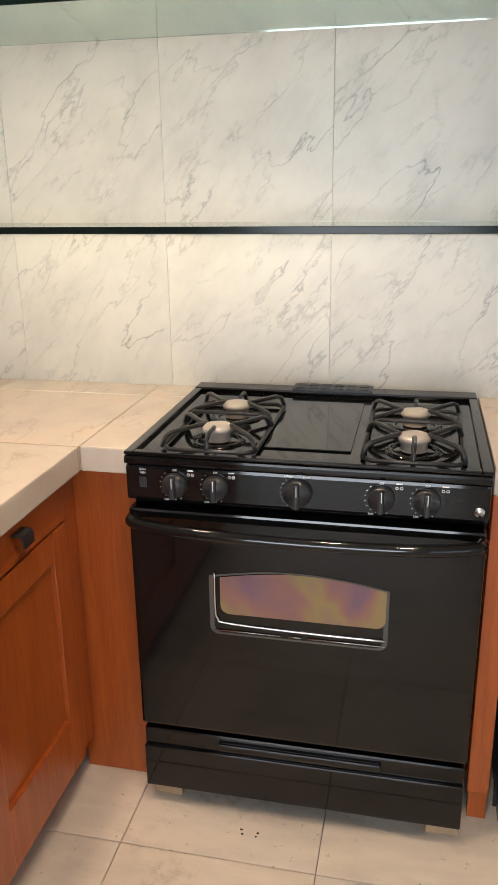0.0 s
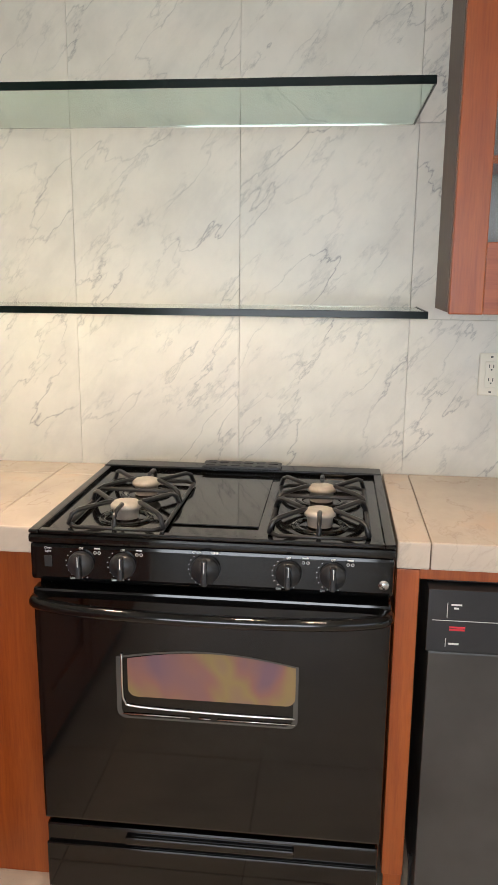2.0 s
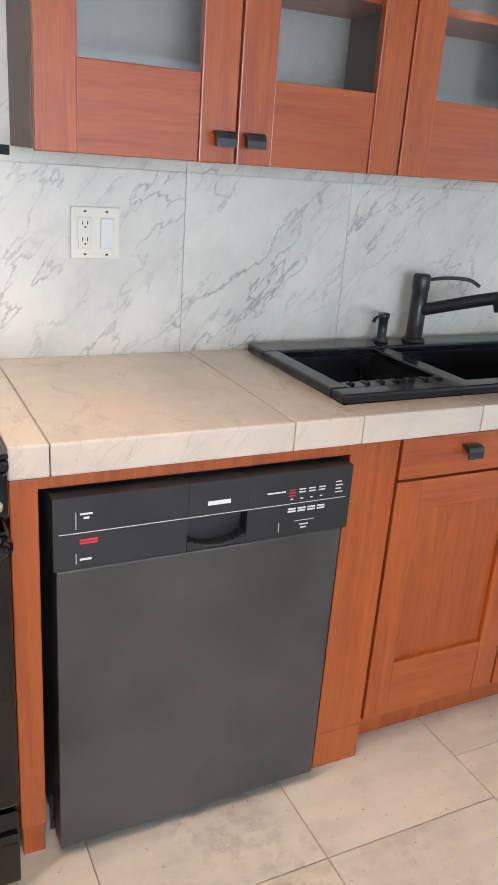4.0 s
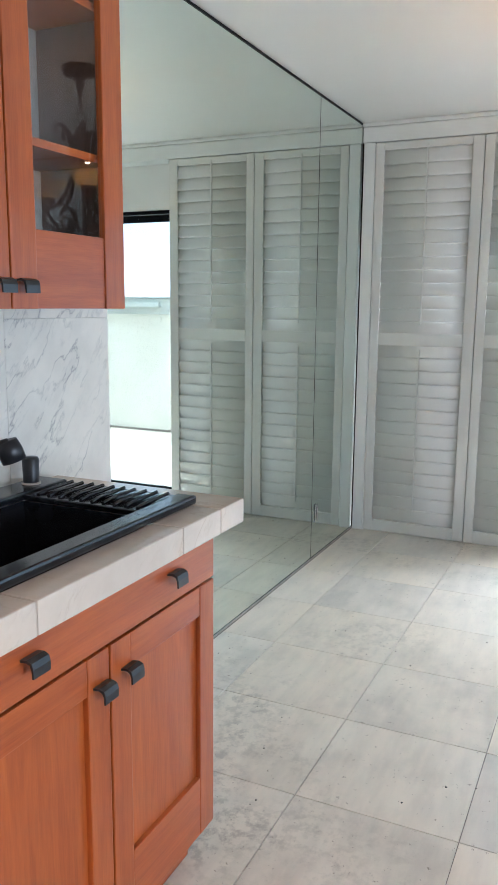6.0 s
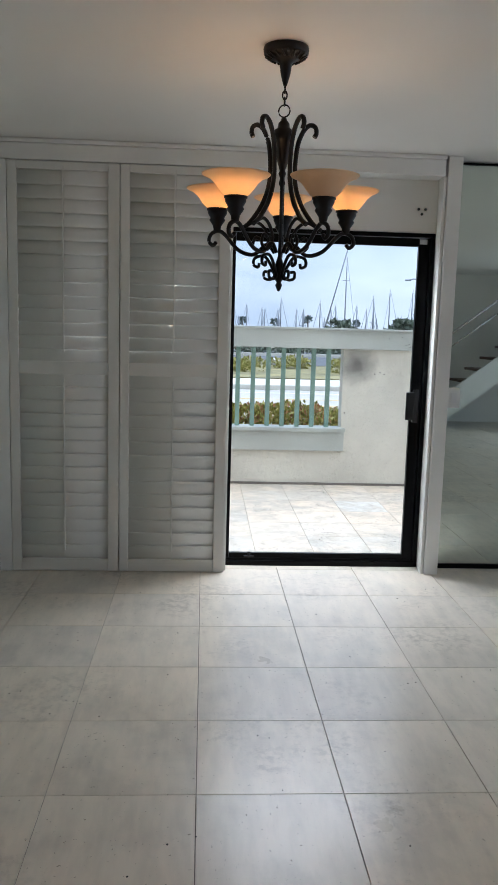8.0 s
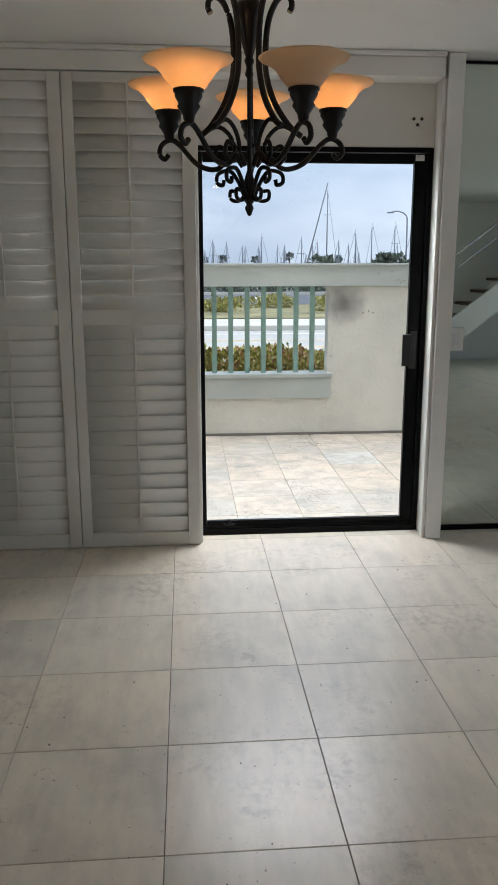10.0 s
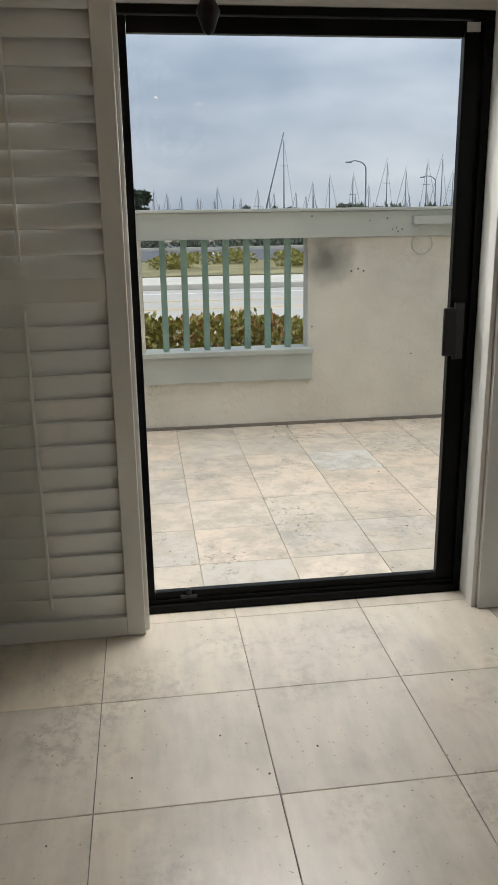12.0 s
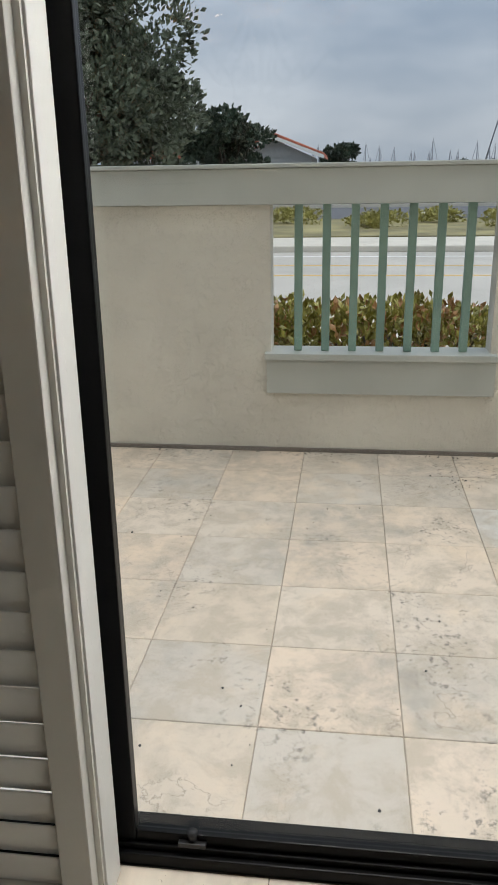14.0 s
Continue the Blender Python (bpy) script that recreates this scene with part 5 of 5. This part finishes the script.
rng = random.Random(4)
hd = thing("hedge", (9.3, -1.2, GZ), "clipped hedge with olive and russet young leaves", "hedge")
groups = {"olive": [], "russet": [], "deep": []}
for k in range(15000):
    y = rng.uniform(-2.62, 0.9)
    x = rng.uniform(8.95, 9.75)
    top = 0.585 + 0.06 * noise.noise((x * 3, y * 3, 0.0)) - 0.25 * max(0, (-2.35 - y)) ** 1.2
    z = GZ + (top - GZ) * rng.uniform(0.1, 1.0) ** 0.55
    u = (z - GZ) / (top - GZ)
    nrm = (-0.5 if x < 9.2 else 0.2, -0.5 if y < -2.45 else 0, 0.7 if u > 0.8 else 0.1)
    # most leaves below 0.7 of the height take the darker green
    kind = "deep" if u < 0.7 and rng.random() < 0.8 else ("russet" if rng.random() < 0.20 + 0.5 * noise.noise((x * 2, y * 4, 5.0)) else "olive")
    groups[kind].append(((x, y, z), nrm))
leaves("olive_leaves", hd, M_LEAF1, groups["olive"], 0.06, rng, "olive young leaves")
leaves("russet_leaves", hd, M_LEAF2, groups["russet"], 0.06, rng, "russet young leaves")
leaves("green_leaves", hd, M_LEAF3, groups["deep"], 0.06, rng, "deep green leaves, mostly lower down")
bm = bmesh.new()
for k in range(26):
    y = -2.5 + k * 0.13
    tube(bm, curve_pts([(9.35, y, GZ), (9.3 + rng.uniform(-0.15, 0.15), y + rng.uniform(-0.1, 0.1), 0.1), (9.3 + rng.uniform(-0.25, 0.25), y + rng.uniform(-0.15, 0.15), 0.45)], 3), 0.012, 5)
part(hd, "stems", bm, M_BARK)


def tree(name, at, height, spread, mat, n, leaf, seed, label, lumps=14, flat=1.0, low=0.25, group=""):
    """A tapered trunk with limbs, and a crown of leaf clumps gathered in uneven lumps."""
    r = random.Random(seed)
    t = thing(name, at, label, "tree", group)
    x, y, z = at
    centres = []
    for k in range(lumps):
        a = r.uniform(0, 2 * math.pi)
        u = r.uniform(low, 0.92)
        q = spread * (0.75 * math.sqrt(max(0.05, 1 - ((u - 0.5) / 0.55) ** 2))) * r.uniform(0.35, 1.0)
        centres.append((Vector((x + q * math.cos(a), y + q * math.sin(a), z + height * u)), spread * r.uniform(0.26, 0.42)))
    bm = bmesh.new()
    tube(bm, curve_pts([(x, y, z), (x + 0.1, y, z + height * 0.2), (x, y + 0.1, z + height * 0.5)], 4), height * 0.035, 8, 0, 0.5)
    for c, q in centres:
        tube(bm, curve_pts([(x, y, z + height * 0.2), ((x + c.x) / 2, (y + c.y) / 2, z + height * 0.25 + (c.z - z) * 0.3), tuple(c)], 3), height * 0.014, 6, 0, 0.35)
    part(t, "trunk", bm, M_BARK)
    pts = []
    for k in range(n):
        c, q = centres[k % lumps]
        d = Vector((r.gauss(0, 1), r.gauss(0, 1), r.gauss(0, 1))).normalized()
        rad = q * (0.72 + 0.3 * noise.noise(d * 2.3 + c)) * r.uniform(0.75, 1.12)
        pts.append((c + Vector((d.x, d.y, d.z * flat)) * rad, d))
    leaves("foliage", t, mat, pts, leaf, r)
    return t


tree("broad_tree", (24.5, 5.3, GZ + 0.13), 7.0, 3.6, M_TREE, 80000, 0.17, 11, "large grey-green broadleaf tree with dense crown", 64, 1.0, 0.15)
tree("cypress_tree", (43.0, 4.1, GZ + 0.2), 4.5, 2.9, M_TREE2, 9000, 0.26, 12, "dark spreading cypress tree", 22, 0.45, 0.45)
tree("round_tree", (63.0, -0.9, GZ + 0.2), 3.9, 1.5, M_TREE2, 3000, 0.24, 13, "small round green tree", 12, 0.9, 0.5)
for k, (yy, hh) in enumerate(((-12.0, 2.4), (-13.8, 2.6), (-17.0, 2.6), (-20.5, 2.3), (-25, 2.6), (-8.5, 2.2))):
    tree("shrub", (62.0 + k, yy - 4, GZ + 0.2), hh, 1.5, M_TREE, 700, 0.4, 30 + k, "spiky grey-green shrub in the car park", 8, 0.8, 0.35, "car park shrubs")
for k in range(7):
    tree("verge_bush", (30.5 + 3 * (k % 2), 2.5 - k * 2.3, GZ + 0.14), 0.4, 1.5, M_LEAF1, 900, 0.14, 50 + k, "low olive-green bush on the verge", 10, 0.4, 0.3, "verge bushes")
for k in range(12):
    tree("car_park_bush", (50.0 + (k % 3), 9.0 - k * 2.6, GZ + 0.2), 0.4, 2.0, M_TREE, 700, 0.2, 70 + k, "low dark bush on a car park island", 12, 0.3, 0.3, "car park bushes")

# house with a red tile roof beyond the car park
h = thing("house", (55, 2.0, GZ + 0.2), "grey single-storey house with red tile roof", "house")
bm = bmesh.new()
bx(bm, 53.0, 60.0, 0.6, 11.0, GZ + 0.2, 2.6)
part(h, "wall", bm, M_HOUSE)
bm = bmesh.new()
z0, zr = 2.55, 3.65
ridge_y = 2.8
prof = [(-0.1, z0), (ridge_y, zr), (5.6, z0), (5.6, z0 + 0.14), (ridge_y, zr + 0.16), (-0.1, z0 + 0.14)]
rings = [[bm.verts.new((x, a, b)) for a, b in prof] for x in (52.3, 60.5)]
for k in range(6):
    bm.faces.new((rings[0][k], rings[0][(k + 1) % 6], rings[1][(k + 1) % 6], rings[1][k]))
bm.faces.new(rings[0]), bm.faces.new(rings[1][::-1])
for k in range(24):
    u = (k + 0.5) / 24
    for s in (-1, 1):
        tube(bm, [(52.3 + u * 8.2, ridge_y, zr + 0.18), (52.3 + u * 8.2, ridge_y + s * 2.85, z0 + 0.16)], 0.09, 5)
bx(bm, 53.2, 60.2, 5.7, 12.0, 2.6, 3.2)
part(h, "roof", bm, M_ROOF)
bm = bmesh.new()
rings = [[bm.verts.new((x, a, b)) for a, b in [(-0.12, z0 - 0.1), (ridge_y, zr - 0.1), (5.62, z0 - 0.1), (5.62, z0 + 0.1), (ridge_y, zr + 0.1), (-0.12, z0 + 0.1)]] for x in (52.2, 52.29)]
for k in range(6):
    bm.faces.new((rings[0][k], rings[0][(k + 1) % 6], rings[1][(k + 1) % 6], rings[1][k]))
bm.faces.new(rings[0]), bm.faces.new(rings[1][::-1])
part(h, "bargeboard", bm, M_TRIM)
bm = bmesh.new()
vs = [bm.verts.new(p) for p in ((52.9, 0.6, 2.6), (52.9, 5.0, 2.6), (52.9, ridge_y, zr - 0.1))]
bm.faces.new(vs)
part(h, "gable", bm, M_HOUSE)

# masts of the marina
rm = random.Random(21)
TALL = [(-27.6, 14.0), (-36.0, 8.0), (-46.8, 10.5), (-50.5, 8.5), (-54.5, 9.5), (-57.4, 10.5), (-59.5, 8.5), (-15.4, 5.8), (-22.8, 5.6), (-33.0, 6.5), (-40.5, 7.5), (-43.5, 6.0), (-64.0, 9.0), (-4.0, 5.5), (-9.0, 4.5), (4.0, 5.0)]
SHORT = [(40 - k * 1.75 + rm.uniform(-1.5, 1.5), rm.choice((2.6, 3, 3.4, 4, 4.4, 5))) for k in range(72)]
for k, (y, hh) in enumerate(TALL + SHORT):
    x = rm.uniform(142, 158)
    y *= (x - 3) / 147
    t = thing("boat_mast", (x, y, GZ), "bare sailing boat mast with stays", "mast", "marina masts")
    bm = bmesh.new()
    tube(bm, [(x, y, GZ), (x, y, GZ + hh + 1.6)], 0.15, 6, 0, 0.6)
    hh *= 1.12
    way = -1 if k % 3 == 1 else 1
    tube(bm, [(x, y, GZ + (hh + 1.6) * 0.98), (x, y + way * hh * 0.26, GZ + 1)], 0.12 if k == 0 else 0.045, 4)
    tube(bm, [(x, y, GZ + (hh + 1.6) * 0.9), (x, y - way * hh * 0.14, GZ + 1)], 0.035, 4)
    if k % 2 == 0:
        tube(bm, [(x, y - 0.7, GZ + hh * 0.72), (x, y + 0.7, GZ + hh * 0.72)], 0.05, 4)
    part(t, "mast", bm, M_MAST)
# far palms
for k in range(22):
    y = 55 - k * 7.5 + rm.uniform(-3, 3)
    x = rm.uniform(180, 215)
    hh = rm.uniform(3.2, 5.2)
    t = thing("palm_tree", (x, y, GZ), "far slender fan palm", "palm", "far palms")
    bm = bmesh.new()
    tube(bm, [(x, y, GZ), (x + 0.2, y, GZ + hh)], 0.22, 6, 0, 0.7)
    part(t, "trunk", bm, M_BARK)
    pts = []
    for j in range(90):
        d = Vector((rm.gauss(0, 1), rm.gauss(0, 1), rm.gauss(0.2, 0.8))).normalized()
        pts.append(((x + 0.2 + d.x * 0.5, y + d.y * 0.5, GZ + hh + d.z * 0.5), d))
    leaves("fronds", t, M_FAR, pts, 0.8, rm)
# a nearer palm to the south and two street lamps
t = thing("palm_tree", (40.0, -18.2, GZ), "fan palm with drooping fronds", "palm")
bm = bmesh.new()
tube(bm, [(40, -18.2, GZ), (40.1, -18.1, 5.6)], 0.22, 8, 0, 0.7)
part(t, "trunk", bm, M_BARK)
pts = []
for j in range(260):
    d = Vector((rm.gauss(0, 1), rm.gauss(0, 1), rm.gauss(0.15, 0.7))).normalized()
    pts.append(((40.1 + d.x * 0.35, -18.1 + d.y * 0.35, 5.7 + d.z * 0.35), d))
leaves("fronds", t, M_TREE, pts, 1.15, rm)
for x, y, hh in ((95.0, -27.3, 7.9), (120, -45, 7.5)):
    t = thing("street_lamp", (x, y, GZ), "tall grey street lamp with a curved arm", "street lamp", "street lamps")
    bm = bmesh.new()
    tube(bm, curve_pts([(x, y, GZ), (x, y, hh * 0.8), (x, y + 0.25, hh * 0.95), (x, y + 1.2, hh), (x, y + 1.9, hh - 0.1)], 5), 0.10, 6, 0, 0.6)
    bx(bm, x - 0.15, x + 0.15, y + 1.7, y + 2.4, hh - 0.25, hh - 0.08, 0, 0.03)
    part(t, "pole", bm, M_MAST)
# low far shore
bm = bmesh.new()
for k in range(60):
    y = -330 + k * 12
    bx(bm, 380, 392, y, y + 12.5, GZ - 0.5, 2.2 + 2.2 * noise.noise((k * 0.35, 2.0, 0.0)))
ob = new("backdrop", mesh_of("backdrop", bm, M_FAR))
tagged(ob, "low dark line of far trees", "backdrop", "", "structure")


# ---- crumbs of dirt on the floor and patio ----
rc = random.Random(77)
def crumbs(name, label, spots, z, big):
    bm = bmesh.new()
    for x, y in spots:
        r = rc.uniform(0.002, big)
        sub_ = bmesh.new()
        bmesh.ops.create_icosphere(sub_, subdivisions=1, radius=r)
        for v in sub_.verts:
            v.co *= rc.uniform(0.7, 1.3)
        add_in(bm, sub_, 0, pose(x, y, z + r * 0.25) @ Matrix.Diagonal((1.3, 1.0, 0.4, 1)))
    tagged(new(name, mesh_of(name, bm, M_SOOT)), label, "dirt", "", "stuff")


crumbs("floor_crumbs", "scattered dark crumbs of dirt on the tiles", [(rc.uniform(2.4, 5.3), rc.uniform(-2.5, 0.0)) for k in range(75)] + [(0.25 + rc.uniform(0, 0.06), -0.70 + rc.uniform(-0.02, 0.02)) for k in range(4)], 0.0, 0.0036)
leafs = [(8.0 + rc.gauss(0, 0.05), -2.25 + rc.gauss(0, 0.04)) for k in range(26)] + [(rc.uniform(5.8, 8.35), rc.uniform(-3.2, -0.2)) for k in range(50)] + [(8.40 - abs(rc.gauss(0, 0.015)), rc.uniform(-4.0, 0.5)) for k in range(120)]
crumbs("patio_crumbs", "dark leaf litter and grit on the patio tiles", leafs, PZ, 0.0055)

# ---- tiles, laid last ----
def lay(par, name, mat, rects, z0, z1, axis="z", bevel=0.002):
    """Bevelled tiles: objects of their own, on one mesh for each size."""
    cache = {}
    for a0, a1, b0, b1 in rects:
        w, h = round(a1 - a0, 4), round(b1 - b0, 4)
        if (w, h) not in cache:
            bm = bmesh.new()
            q = bevel
            if axis == "z":
                lo = [(-w / 2, -h / 2, z0), (w / 2, -h / 2, z0), (w / 2, h / 2, z0), (-w / 2, h / 2, z0)]
                mi = [(-w / 2, -h / 2, z1 - q), (w / 2, -h / 2, z1 - q), (w / 2, h / 2, z1 - q), (-w / 2, h / 2, z1 - q)]
                hi = [(-w / 2 + q, -h / 2 + q, z1), (w / 2 - q, -h / 2 + q, z1), (w / 2 - q, h / 2 - q, z1), (-w / 2 + q, h / 2 - q, z1)]
            else:
                lo = [(-w / 2, z0, -h / 2), (w / 2, z0, -h / 2), (w / 2, z0, h / 2), (-w / 2, z0, h / 2)]
                mi = [(a, z1 + q, c) for a, b, c in lo]
                hi = [(-w / 2 + q, z1, -h / 2 + q), (w / 2 - q, z1, -h / 2 + q), (w / 2 - q, z1, h / 2 - q), (-w / 2 + q, z1, h / 2 - q)]
            L, Mi, H = ([bm.verts.new(p) for p in s] for s in (lo, mi, hi))
            for k in range(4):
                j = (k + 1) % 4
                bm.faces.new((L[k], L[j], Mi[j], Mi[k]))
                bm.faces.new((Mi[k], Mi[j], H[j], H[k]))
            bm.faces.new(H)
            bm.faces.new(L[::-1])
            cache[(w, h)] = mesh_of(name, bm, mat)
        o = new(name, cache[(w, h)])
        o.parent = par
        c = ((a0 + a1) / 2, (b0 + b1) / 2)
        o.location = (c[0], c[1], 0) if axis == "z" else (c[0], 0, c[1])


def grid(lo, hi, start, step):
    """Joint lines through start at even steps, cut at lo and hi."""
    k0 = math.ceil((lo - start) / step)
    ls = [lo]
    while start + k0 * step < hi - 0.02:
        if start + k0 * step > lo + 0.02:
            ls.append(start + k0 * step)
        k0 += 1
    return ls + [hi]


def cells(xs, ys, gap):
    return [(a + gap, b - gap, c + gap, d - gap) for a, b in zip(xs, xs[1:]) for c, d in zip(ys, ys[1:])]


TS = 0.4565
wx = 4.551 - 6 * TS
lay(floor, "tile", M_FLOOR, cells(grid(wx, 5.534, 4.551, TS), grid(-7.0, 0.055, -1.554, TS), 0.0011), -0.015, 0.0, "z", 0.0012)
lay(floor, "tile", M_FLOOR, cells(grid(-2.6, wx, 4.551, TS), grid(-7.0, 0.015, -0.785, TS), 0.0011), -0.015, 0.0, "z", 0.0012)
lay(patio, "tile", M_PATIO, cells(grid(5.668, 8.415, 6.09, 0.4), grid(-6.0, 2.5, -1.466, 0.4), 0.0011), PZ - 0.018, PZ)
mx_ = [-0.755, -0.549, -0.092, 0.364, 0.821, 1.282, 1.738, 2.345, 2.778]
mz_ = [0.6, 1.325, 1.818, 2.275, CEIL - 0.003]
lay(splash, "slab", M_MARBLE, cells(mx_, mz_, 0.0004), 0.0078, 0.0, "y", 0.0005)
